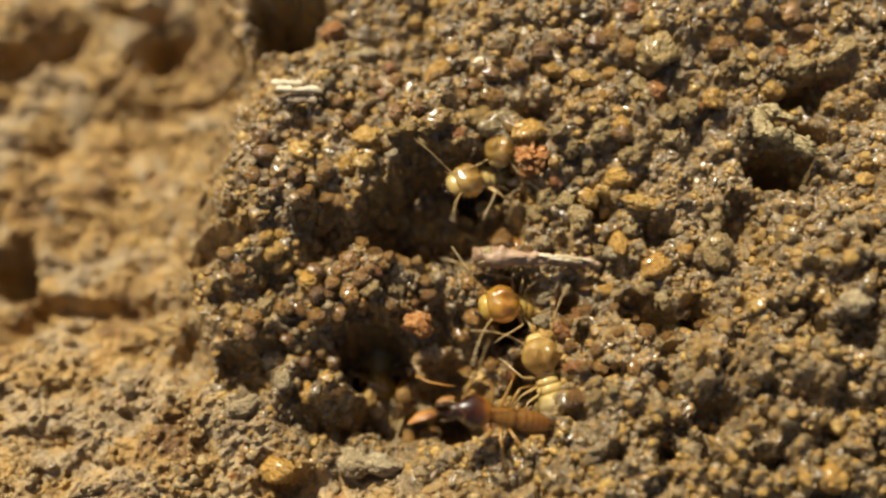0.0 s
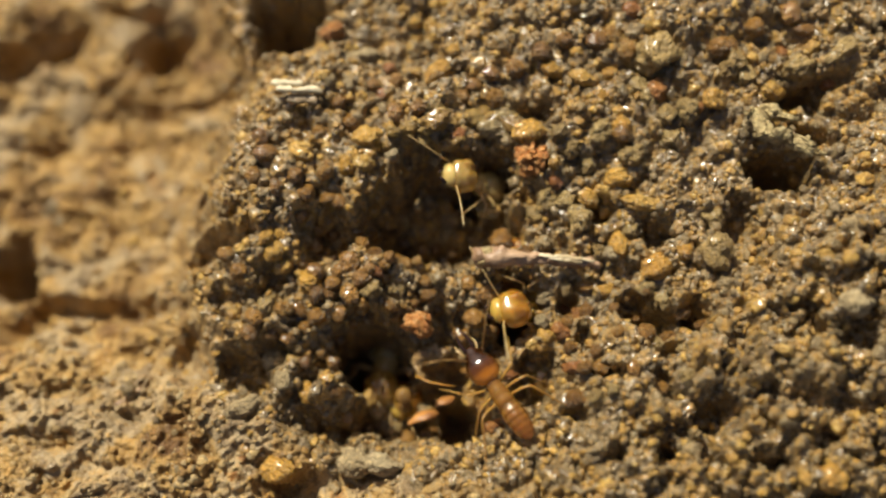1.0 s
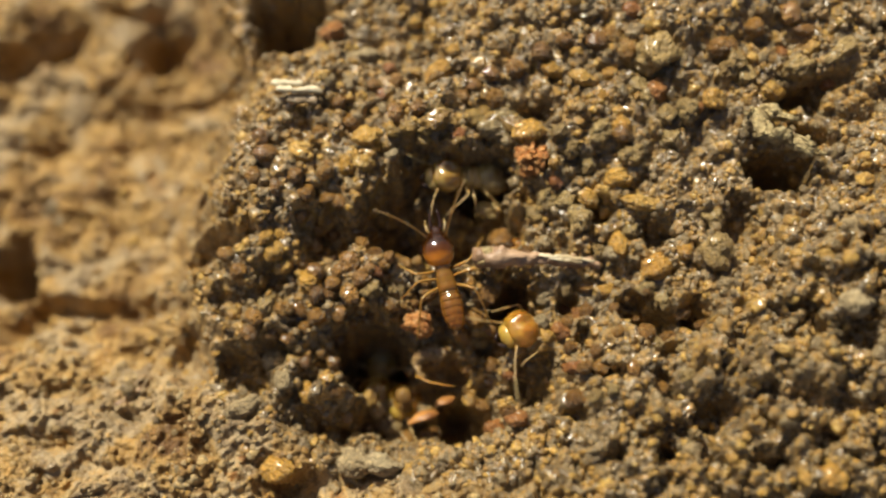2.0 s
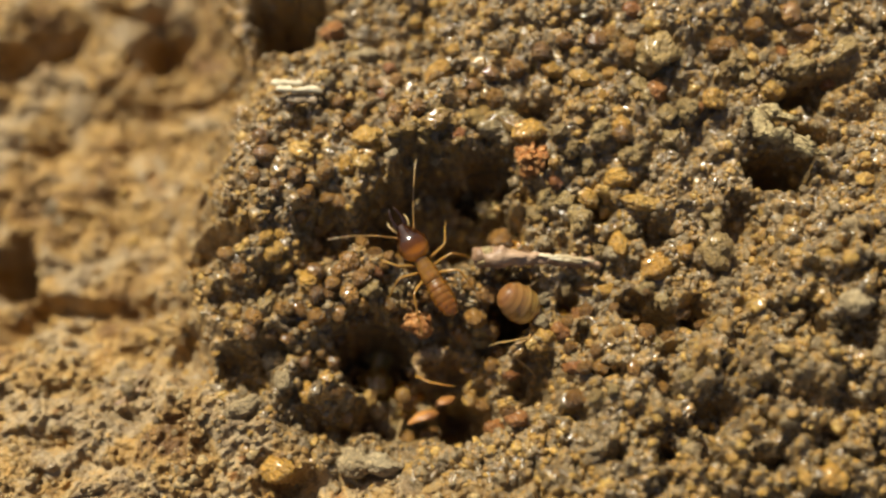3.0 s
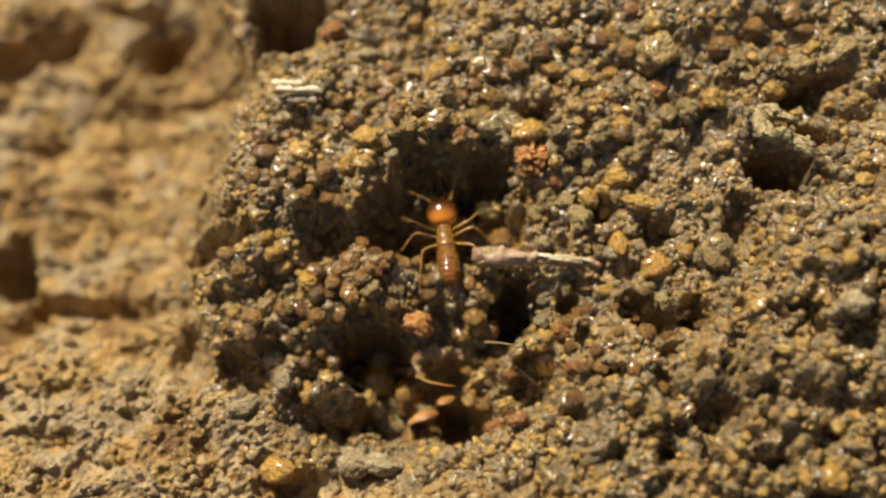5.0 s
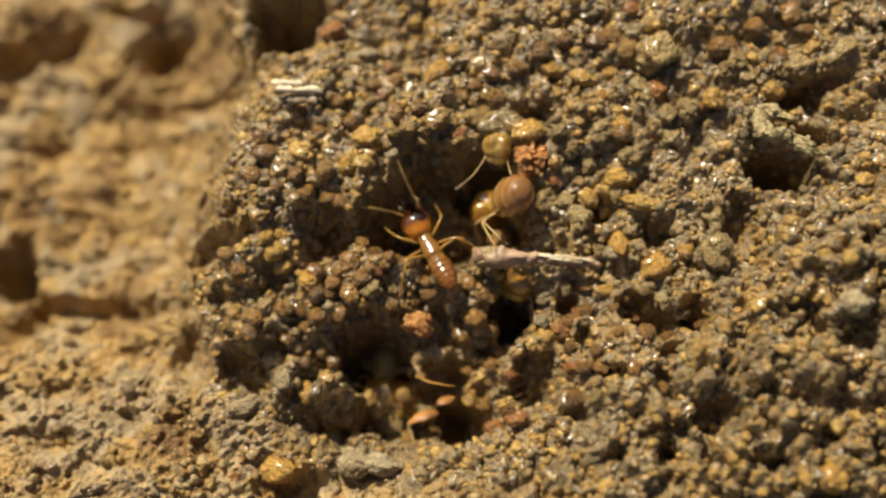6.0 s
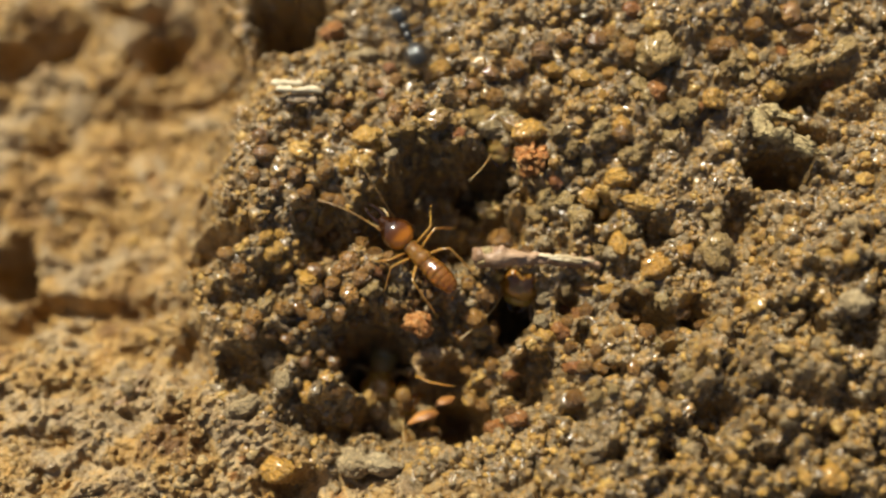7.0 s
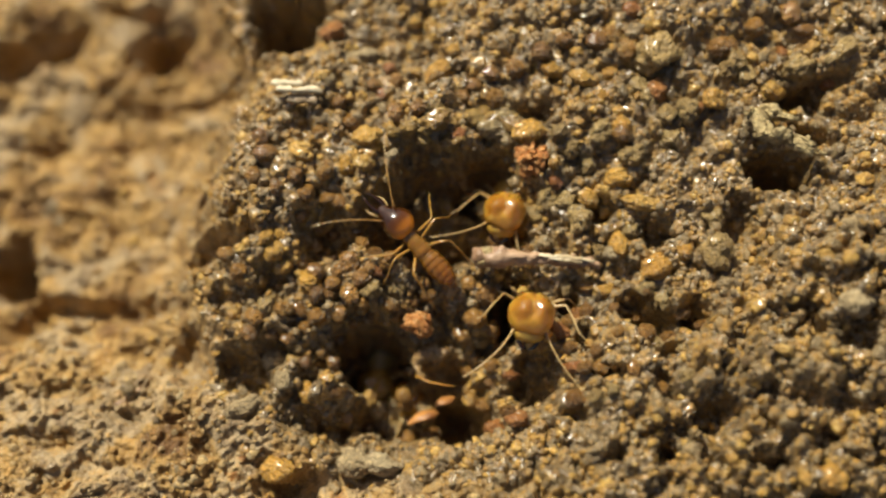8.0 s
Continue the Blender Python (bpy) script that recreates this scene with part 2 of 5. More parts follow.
def tube(bm, points, radii, sides=7):
    """A tapered tube through points."""
    points = [Vector(p) for p in points]
    rows = []
    for i, p in enumerate(points):
        way = (points[min(i + 1, len(points) - 1)] - points[max(i - 1, 0)]).normalized()
        side = way.cross(Vector((0.13, 0.21, 0.97))).normalized()
        lift = side.cross(way)
        rows.append([bm.verts.new(p + radii[i] * (math.cos(2 * math.pi * k / sides) * side + math.sin(2 * math.pi * k / sides) * lift)) for k in range(sides)])
    for a, b in zip(rows, rows[1:]):
        for k in range(sides):
            bm.faces.new((a[k], a[(k + 1) % sides], b[(k + 1) % sides], b[k]))
    bm.faces.new(rows[0][::-1])
    bm.faces.new(rows[-1])
    bmesh.ops.recalc_face_normals(bm, faces=bm.faces)


def pebble_mesh(name, seed, rough, material, fine=3):
    """A worn lump of unit size."""
    rnd = random.Random(seed)
    bm = bmesh.new()
    bmesh.ops.create_icosphere(bm, subdivisions=fine, radius=1.0)
    shift = Vector((rnd.uniform(-9, 9), rnd.uniform(-9, 9), rnd.uniform(-9, 9)))
    for v in bm.verts:
        n = noise.noise(v.co * 1.1 + shift) + 0.5 * noise.noise(v.co * 2.7 + shift) + 0.3 * noise.noise(v.co * 5.6 + shift)
        v.co *= 1 + rough * n + 0.07 * noise.noise(v.co * 7 - shift)
    me = mesh_of(name, bm, material)
    return me


# ---------------------------------------------------------------- the ground, one sheet out to the horizon
HOLLOWS = [
    (-0.35, 1.78, 3.3, 1.68, 4, 3.3, 9),
    (1.75, 3.25, 1.15, 0.8, -10, 3.2, 9),
    (0.36, 0.53, 1.34, 0.71, 10, 1.2, 6),
    (-4.65, 0.75, 1.0, 0.85, 0, 1.9, 6),
    (-2.3, 1.0, 1.1, 0.8, 0, 1.3, 7),
    (-0.2, -5.3, 1.5, 1.2, 0, 1.0, 8),
    (-4.2, -5.6, 1.0, 0.85, 0, -2.0, 5),
    (-1.9, 2.85, 0.34, 0.34, 0, -2.4, 5),
    (-1.05, 2.3, 0.22, 0.22, 0, -1.8, 5),
    (-1.97, -4.83, 3.87, 2.31, 0, 1.6, 7),
    (-2.07, -6.12, 2.09, 0.7, -4, 1.6, 7),
    (-4.3, -6.08, 1.22, 0.61, -25, 0.6, 7),
    (-2.73, -4.0, 1.33, 1.23, 20, 7.0, 10),
    (0.13, -4.6, 0.88, 0.8, 0, 1.4, 7),
    (0.75, -6.1, 0.95, 0.85, 0, 3.6, 8),
    (2.83, -1.87, 0.75, 1.04, 0, 5.0, 9),
    (3.71, -5.01, 0.87, 0.97, 0, 1.8, 6),
    (2.12, -3.48, 0.55, 0.42, 0, 1.2, 6),
    (13.35, 3.0, 1.2, 0.68, -8, 7.0, 12),
    (14.24, 5.92, 0.8, 0.55, 0, 2.6, 8),
    (11.79, 0.42, 0.69, 1.26, 10, 1.6, 6),
    (14.54, 0.51, 0.47, 0.54, 0, 0.7, 6),
    (-6.61, 10.24, 1.47, 1.16, 0, 5.5, 9),
    (-13.28, 12.67, 1.05, 1.17, 0, 2.6, 6),
    (-20.38, 11.86, 2.09, 0.72, 25, 2.4, 5),
    (-18.10, 13.05, 1.05, 0.39, 20, 1.4, 5),
    (-14.83, 14.28, 1.58, 0.28, -10, 0.9, 5),
    (-20.68, 4.09, 0.8, 0.9, 0, 1.4, 4),
    (-19.62, 1.62, 1.3, 1.0, -40, 4.0, 7),
    (-15.52, -0.57, 3.22, 0.42, -8, 1.6, 5),
    (-18.11, -1.22, 0.89, 1.05, 0, 1.4, 5),
    (-9.36, 0.64, 1.6, 0.49, 5, 1.8, 7),
    (-10.02, 3.28, 0.43, 0.4, 0, 1.0, 6),
    (-8.41, 1.85, 0.41, 0.34, 0, 1.0, 6),
    (-10.2, -3.65, 0.88, 1.19, 30, 1.8, 6),
    (-7.9, -4.46, 1.07, 0.81, -30, 1.8, 6),
    (-6.89, -3.63, 0.58, 0.62, 0, 1.5, 6),
    (-10.36, -5.92, 0.5, 0.82, 0, 0.5, 6),
    (-5.64, -5.78, 0.75, 0.76, 0, 1.0, 6),
    (-4.62, -6.76, 0.88, 0.52, -20, 1.2, 6),
    (-8.45, -1.67, 0.9, 0.6, 0, 1.1, 6),
    (-6.78, -1.21, 0.67, 0.71, 0, 0.9, 6),
    (-15.58, -6.89, 0.91, 0.39, 10, 0.9, 6),
    (-5.55, -8.92, 1.31, 0.58, 5, 1.2, 6),
    (-11.71, 9.34, 1.28, 0.14, 0, 0.9, 7),
    (10.39, -6.67, 0.7, 0.57, 0, 1.6, 6),
    (8.38, 0.63, 0.62, 0.42, 0, 0.9, 6),
    (6.24, 1.52, 0.44, 0.42, 0, 1.0, 7),
    (3.74, 5.4, 0.8, 0.3, 0, 0.8, 7),
    (15.06, 4.21, 0.88, 0.33, -30, 1.2, 7),
    (9.27, -3.03, 1.28, 0.5, 30, 1.2, 6),
    (8.09, -2.67, 0.65, 0.57, 0, 1.2, 6),
    (13.19, -2.97, 0.83, 0.31, 0, 1.0, 6),
    (15.45, -4.03, 0.74, 0.48, 15, 0.8, 6),
    (8.34, -8.02, 0.49, 0.48, 0, 1.3, 6),
    (15.54, 6.56, 0.89, 0.33, 15, 1.0, 6),
    (8.15, -2.74, 0.73, 0.37, 8, 1.4, 7),
    (9.79, -2.74, 0.42, 0.59, 0, 1.3, 7),
    (4.97, -1.89, 0.4, 0.33, 0, 1.3, 7),
    (8.69, -4.04, 0.51, 0.32, 0, 1.2, 7),
    (7.52, -1.92, 0.43, 0.28, 0, 0.9, 7),
    (5.56, -3.35, 0.26, 0.69, 0, 1.0, 7),
    (6.41, -5.01, 0.55, 0.27, -20, 1.0, 7),
    (7.07, -2.45, 0.35, 0.46, 0, 0.9, 7),
]
# ---------------------------------------------------------------- the lie of the land (all in millimetres)
def lattice(x, y, seed):
    h = (x.astype(np.int64) * 374761393 + y.astype(np.int64) * 668265263 + seed * 1274126177) & 0xFFFFFFFF
    h = ((h ^ (h >> 13)) * 1103515245) & 0xFFFFFFFF
    h = ((h ^ (h >> 16)) * 2246822519) & 0xFFFFFFFF
    return (h & 0xFFFFFF) / float(0xFFFFFF)


def value_noise(x, y, seed):
    """Smooth noise from 0 to 1 on a lattice of unit cells."""
    x0, y0 = np.floor(x), np.floor(y)
    fx, fy = x - x0, y - y0
    fx, fy = fx * fx * (3 - 2 * fx), fy * fy * (3 - 2 * fy)
    a = lattice(x0, y0, seed) * (1 - fx) + lattice(x0 + 1, y0, seed) * fx
    b = lattice(x0, y0 + 1, seed) * (1 - fx) + lattice(x0 + 1, y0 + 1, seed) * fx
    return a * (1 - fy) + b * fy


def fractal(x, y, size, octaves, seed):
    total, weight, amp = 0, 0, 1.0
    for i in range(octaves):
        c, s = math.cos(1.1 * i + 0.4), math.sin(1.1 * i + 0.4)
        total = total + amp * value_noise((c * x - s * y) / size, (s * x + c * y) / size, seed + 17 * i)
        weight, amp, size = weight + amp, amp * 0.5, size * 0.5
    return total / weight


def slope(v):
    return 1 / (1 + np.exp(-np.clip(v, -30, 30)))


def hollow(x, y, cx, cy, rx, ry, turn, wall):
    """1 inside an uneven oval, 0 outside it; wall: how steep its side is."""
    c, s = math.cos(radians(turn)), math.sin(radians(turn))
    dx, dy = x - cx, y - cy
    q = np.sqrt(((c * dx + s * dy) / rx) ** 2 + ((-s * dx + c * dy) / ry) ** 2 + 1e-9)
    q = q + 0.9 * (fractal(x + 3.1 * cx, y - 1.7 * cy, 0.5 + 0.7 * min(rx, ry), 3, 71) - 0.5) + 0.32 * (fractal(x - cy, y + cx, 0.45, 2, 73) - 0.5)
    return slope((1 - q) * wall)


def lumps(x, y, size, seed):
    """The height of packed round lumps, like spheres pressed into one another."""
    x, y = x / size, y / size
    x0, y0 = np.floor(x), np.floor(y)
    best = np.zeros_like(x)
    for i in (-1, 0, 1):
        for j in (-1, 0, 1):
            cx, cy = x0 + i, y0 + j
            dx = x - cx - 0.1 - 0.8 * lattice(cx, cy, seed)
            dy = y - cy - 0.1 - 0.8 * lattice(cx, cy, seed + 1)
            r = 0.36 + 0.42 * lattice(cx, cy, seed + 2)
            best = np.maximum(best, r * r - dx * dx - dy * dy)
    return size * np.sqrt(best)


def rim_line(x):
    """Where the dug hollow ends against the trodden clay in front of it."""
    return np.interp(x, [-18.0, -12.0, -9.0, -6.8, -4.1, 1.5, 3.0], [-3.0, -4.0, -5.5, -6.4, -8.7, -9.0, -11.0])


def skirt(x, y):
    """1 on the trodden clay in front of the hollow."""
    wobble = 1.2 * (fractal(x, y, 1.5, 3, 61) - 0.5)
    return slope((rim_line(x) - y + wobble) / 0.22) * slope((1.6 - x + 2 * wobble) / 0.8)


def shelf(x, y):
    """1 on the raised crust of the nest, 0 on the lower clay beside it."""
    edge = -10.9 - 0.10 * (y - 1.0) + 2.4 * slope((y - 4.0) / 1.2) + 1.8 * (fractal(x, y, 2.2, 3, 5) - 0.5)
    return slope((x - edge) / 0.85)


def crust(x, y):
    """1 where the soil is granular, 0 where it is bare clay."""
    return shelf(x, y) * (1 - 0.95 * skirt(x, y))


def lie(x, y):
    """The large slopes of the ground, without its holes."""
    on = shelf(x, y)
    near = 3.2 * slope((0.6 * x - 0.8 * y - 8.0) / 1.1)
    far = -2.0 * slope((y - 7.5) / 1.4) * slope((2.0 - x) / 2.0)
    clay = -7.4 + 7.0 * slope((-y - 3.0 + 0.12 * (x + 17)) / 2.0) - 1.6 * slope((y - 6) / 1.5)
    d = on * (near + far) + (1 - on) * clay
    reach = np.exp(-(np.maximum(np.abs(x) - 24, 0) / 30) ** 2 - (np.maximum(np.abs(y) - 18, 0) / 30) ** 2)
    yc = np.clip(y, -26, 26)
    return reach * (d / 0.94 + 0.364 * yc - 0.15 * np.log1p(np.exp(yc - 2.0)) + 0.24 * slope((2.0 - x) / 1.5) * np.log1p(np.exp(-7.0 - yc)))


def within(x, y, cx, cy, size, wall):
    """Where a hollow can still be felt."""
    return np.hypot(x - cx, y - cy) < size * (1.65 + 7.0 / wall)


def ground_floor(x, y):
    """The ground with its hollows, without grain."""
    z = lie(x, y)
    for cx, cy, rx, ry, turn, depth, wall in HOLLOWS:
        near = within(x, y, cx, cy, max(rx, ry), wall)
        z[near] -= depth * hollow(x[near], y[near], cx, cy, rx, ry, turn, wall)
    return z


def shaft(x, y):
    """1 down in the deep burrows."""
    s = np.zeros_like(x)
    for cx, cy, rx, ry, turn, depth, wall in HOLLOWS:
        if depth > 3.3:
            near = within(x, y, cx, cy, max(rx, ry), wall)
            s[near] = np.maximum(s[near], hollow(x[near], y[near], cx, cy, rx, ry, turn, wall))
    return s


def ground_height(x, y):
    """The whole relief of the ground."""
    x, y = np.asarray(x, float), np.asarray(y, float)
    on, front = crust(x, y), skirt(x, y)
    z = ground_floor(x, y)
    wx = x + 0.5 * (fractal(x, y, 0.7, 2, 101) - 0.5) + 0.22 * (fractal(x, y, 0.2, 2, 105) - 0.5)
    wy = y + 0.5 * (fractal(x, y, 0.7, 2, 103) - 0.5) + 0.22 * (fractal(x, y, 0.2, 2, 107) - 0.5)
    swell = fractal(x, y, 2.4, 2, 11) - 0.5
    fine = fractal(x, y, 0.30, 3, 31) - 0.5
    ridge = np.abs(fractal(x * 0.8 + y * 0.25, y * 1.5, 1.9, 3, 43) - 0.5)
    flake = np.abs(fractal(0.9 * x - 0.6 * y, 1.2 * (0.5 * x + 0.8 * y), 1.2, 4, 53) - 0.5)
    z = z + on * (1.2 * swell + 0.85 * lumps(wx, wy, 0.82, 211) + 0.65 * lumps(wx, wy, 0.40, 223) + 0.55 * lumps(wx, wy, 0.21, 227) + 0.30 * fine - 0.5)
    hump = slope((0.6 * x - 0.8 * y - 8.6) / 0.9)
    z = z + on * hump * (1.1 * lumps(wx, wy, 1.25, 251) + 1.0 * lumps(wx, wy, 0.7, 253) - 0.9)
    clod = lumps(wx + 3, wy, 1.5, 233)
    grit = lumps(wx, wy, 0.30, 241) + 0.7 * lumps(wx + 5, wy, 0.16, 243)
    z = z + (1 - on) * (1.0 * swell + 0.32 * fine + 0.12 * grit + (1 - front) * (0.5 * swell - 1.7 * ridge + 0.4 * clod + 0.35 * lumps(wx, wy, 0.6, 237)))
    slab = 5.0 * fractal(0.9 * wx - 0.5 * wy, 0.4 * wx + 1.1 * wy, 1.3, 3, 263)
    slab = np.floor(slab) + np.clip((slab - np.floor(slab)) * 4.0, 0, 1)
    z = z + (1 - on) * front * (0.32 * slab - 0.7 + 0.16 * lumps(wx, wy, 0.75, 229) + 0.18 * grit - 1.2 * flake)
    return z


def widening(inner, step, outer):
    """Even steps in the middle, ever wider ones outside."""
    inside = list(np.arange(-inner, inner + step / 2, step))
    out, s = inside[-1], step
    tail = []
    while out < outer:
        s *= 1.3
        out += s
        tail.append(out)
    return np.array([-v for v in tail[::-1]] + inside + tail)


def build_ground():
    xs, ys = widening(20.5, 0.052, 9000.0), widening(14.5, 0.052, 9000.0)
    gx, gy = np.meshgrid(xs, ys)
    gz = ground_height(gx, gy)
    n, m = gx.shape
    verts = np.stack([gx, gy, gz], -1).reshape(-1, 3)
    i = np.arange(n * m).reshape(n, m)
    faces = np.stack([i[:-1, :-1], i[:-1, 1:], i[1:, 1:], i[1:, :-1]], -1).reshape(-1, 4)
    me = raw_mesh("ground", verts, faces, ground_material())
    me.attributes.new("crust", "FLOAT", "POINT").data.foreach_set("value", crust(gx, gy).astype(np.float32).ravel())
    ob = new("ground", me)
    return tagged(ob, "brown granular soil crust of a broken termite nest with bare ochre clay beside it", "soil", kind="structure")


ground = build_ground()
TAKEN = []


PEBBLES = {}
WORN = {"ochre": 0.34, "brown": 0.26, "grey": 0.5, "wet": 0.45, "rust": 0.36, "pale": 0.36}
SAYS = {
    "ochre": "rounded orange-ochre pebble bedded in the damp crust",
    "brown": "rounded wet brown pebble bedded in the damp crust",
    "grey": "rough grey-brown clod stuck in the damp crust",
    "rust": "rusty red-brown pebble bedded in the damp crust",
    "wet": "glistening wet clod on the burrow's rim",
    "pale": "pale buff pebble lying in the soil",
}


def grains(colour, rows):
    """Single grains bedded in the soil: x, y, half length, half width, turn, lift."""
    heights = ground_height(np.array([r[0] for r in rows]), np.array([r[1] for r in rows]))
    for (x, y, a, b, turn, lift), h in zip(rows, heights):
        k = (colour, len(TAKEN) % 5, 4)
        if k not in PEBBLES:
            PEBBLES[k] = pebble_mesh("grain", 7 * k[1] + len(colour), WORN[colour], GRAIN[colour], k[2])
        large = max(a, b) > 0.52
        ob = new("pebble" if large else "grain", PEBBLES[k])
        loose = ((x + 1.6) / 4.4) ** 2 + ((y + 1.5) / 5.6) ** 2 < 1
        z = h + (lift if loose else lift - 0.25) * min(a, b)
        ob.matrix_world = pose(x * MM, y * MM, z * MM, 11 * (k[1] - 2), 9 * (2 - k[1]), turn) @ Matrix.Diagonal((a, b, 0.85 * min(a, b) + 0.1 * max(a, b), 1))
        if large:
            tagged(ob, SAYS[colour], "pebble", "pebbles in the crust")
        else:
            ob.parent = ground
        TAKEN.append((x, y, max(a, b)))

grains("brown", [
    (-4.08, 0.51, 0.37, 0.32, 140, 0.45),
    (-3.22, 0.48, 0.29, 0.26, 160, 0.45),
    (-3.67, -0.43, 0.45, 0.40, 155, 0.45),
    (-3.19, -1.13, 0.45, 0.39, 16, 0.45),
    (-2.86, -0.78, 0.31, 0.27, 70, 0.45),
    (-2.32, -0.99, 0.31, 0.28, 110, 0.45),
    (-1.62, 1.54, 0.33, 0.29, 115, 0.45),
    (-0.92, 1.12, 0.28, 0.43, 10, 0.45),
    (-1.45, -0.42, 0.32, 0.28, 156, 0.45),
    (-2.76, 0.02, 0.31, 0.28, 0, 0.45),
    (-2.37, 0.73, 0.27, 0.24, 95, 0.45),
    (-1.88, 0.11, 0.29, 0.26, 100, 0.45),
    (-1.93, 2.99, 0.25, 0.22, 115, 0.45),
    (-2.10, -0.37, 0.27, 0.24, 90, 0.45),
    (-4.66, 2.97, 0.40, 0.36, 65, 0.45),
])
grains("brown", [
    (-5.43, 2.09, 0.40, 0.35, 120, 0.45),
    (-4.53, 2.05, 0.36, 0.31, 40, 0.45),
    (-4.08, 1.93, 0.40, 0.35, 15, 0.45),
    (-5.86, 2.68, 0.36, 0.31, 70, 0.45),
    (-5.02, -0.74, 0.36, 0.32, 140, 0.45),
    (-4.45, -1.59, 0.34, 0.30, 75, 0.45),
    (-5.73, -2.11, 0.45, 0.27, -20, 0.45),
    (-4.11, -2.36, 0.36, 0.32, 105, 0.45),
    (-3.22, -2.11, 0.34, 0.30, 175, 0.45),
    (2.06, 6.00, 0.32, 0.39, 0, 0.45),
    (-0.33, 1.17, 0.29, 0.25, 50, 0.45),
    (0.02, 0.91, 0.34, 0.30, 35, 0.45),
    (0.38, 1.12, 0.29, 0.25, 95, 0.45),
    (-1.58, -5.23, 0.37, 0.32, 100, 0.45),
    (-4.39, -3.98, 0.34, 0.30, 110, 0.45),
])
grains("brown", [
    (-4.22, -5.33, 0.28, 0.24, 30, 0.45),
    (-3.82, -6.01, 0.33, 0.29, 110, 0.45),
    (-3.12, -6.13, 0.30, 0.27, 155, 0.45),
    (-4.22, -2.95, 0.32, 0.28, 60, 0.45),
    (-4.85, -3.53, 0.32, 0.28, 90, 0.45),
    (6.75, 8.55, 0.46, 0.40, 0, 0.45),
    (6.29, 8.28, 0.55, 0.41, 20, 0.45),
    (7.40, 7.91, 0.46, 0.40, 105, 0.45),
    (7.03, 4.28, 0.40, 0.35, 125, 0.45),
    (11.20, 7.88, 0.54, 0.41, 0, 0.45),
    (12.60, 8.71, 0.41, 0.36, 155, 0.45),
    (14.64, 8.60, 0.55, 0.27, 0, 0.45),
    (13.97, 9.27, 0.50, 0.44, 140, 0.45),
    (4.00, 7.81, 0.46, 0.40, 150, 0.45),
    (4.91, 8.25, 0.36, 0.32, 10, 0.45),
])
grains("brown", [
    (2.87, 7.24, 0.46, 0.40, 70, 0.45),
    (1.95, 6.91, 0.36, 0.32, 0, 0.45),
    (1.28, 6.65, 0.37, 0.32, 30, 0.45),
    (0.82, 6.17, 0.32, 0.28, 130, 0.45),
    (-1.90, 5.38, 0.41, 0.36, 100, 0.45),
    (-0.99, 5.45, 0.36, 0.32, 170, 0.45),
    (-2.87, 6.92, 0.32, 0.29, 30, 0.45),
    (-1.94, 7.16, 0.33, 0.29, 100, 0.45),
    (-4.20, 6.00, 0.37, 0.32, 60, 0.45),
    (-4.90, 4.99, 0.37, 0.32, 0, 0.45),
    (-3.74, 5.20, 0.37, 0.32, 125, 0.45),
    (-7.02, 3.64, 0.49, 0.36, 10, 0.45),
    (-7.29, 4.42, 0.36, 0.32, 160, 0.45),
    (-7.44, 2.74, 0.40, 0.35, 120, 0.45),
    (-6.54, 2.30, 0.36, 0.31, 100, 0.45),
])
grains("brown", [
    (-5.65, 1.45, 0.36, 0.31, 140, 0.45),
    (-7.49, -2.40, 0.40, 0.36, 150, 0.45),
    (-7.67, -3.11, 0.36, 0.32, 170, 0.45),
    (-6.86, -2.94, 0.36, 0.32, 90, 0.45),
    (-6.14, -3.25, 0.31, 0.28, 150, 0.45),
    (-8.12, -0.80, 0.36, 0.32, 60, 0.45),
    (-8.58, -0.14, 0.36, 0.32, 10, 0.45),
    (5.63, -2.26, 0.35, 0.31, 80, 0.45),
    (4.97, -2.69, 0.33, 0.29, 110, 0.45),
    (5.40, -4.81, 0.30, 0.26, 20, 0.45),
    (5.02, -5.92, 0.43, 0.38, 60, 0.45),
    (1.94, -4.67, 0.32, 0.28, 0, 0.45),
    (1.68, -5.51, 0.36, 0.31, 20, 0.45),
    (3.10, -4.96, 0.34, 0.30, 50, 0.45),
    (2.48, -6.25, 0.30, 0.26, 0, 0.45),
])
grains("brown", [
    (-6.35, -2.14, 0.40, 0.29, -10, 0.45),
    (-3.64, -1.69, 0.45, 0.39, 140, 0.45),
    (-4.33, -1.22, 0.36, 0.31, 50, 0.45),
    (-5.00, -2.48, 0.40, 0.35, 20, 0.45),
    (-3.20, -2.00, 0.31, 0.27, 145, 0.45),
    (1.70, -1.62, 0.45, 0.39, 20, 0.45),
    (1.03, -1.11, 0.36, 0.32, 110, 0.45),
    (1.25, -2.49, 0.45, 0.39, 0, 0.45),
    (1.94, -2.72, 0.41, 0.36, 90, 0.45),
    (0.81, -2.94, 0.41, 0.36, 130, 0.45),
    (2.18, -3.51, 0.32, 0.28, 100, 0.45),
    (1.05, -4.08, 0.32, 0.28, 20, 0.45),
    (1.93, -4.11, 0.32, 0.28, 90, 0.45),
    (-1.89, -2.35, 0.27, 0.24, 100, 0.45),
    (-4.99, -1.64, 0.36, 0.32, 80, 0.45),
])
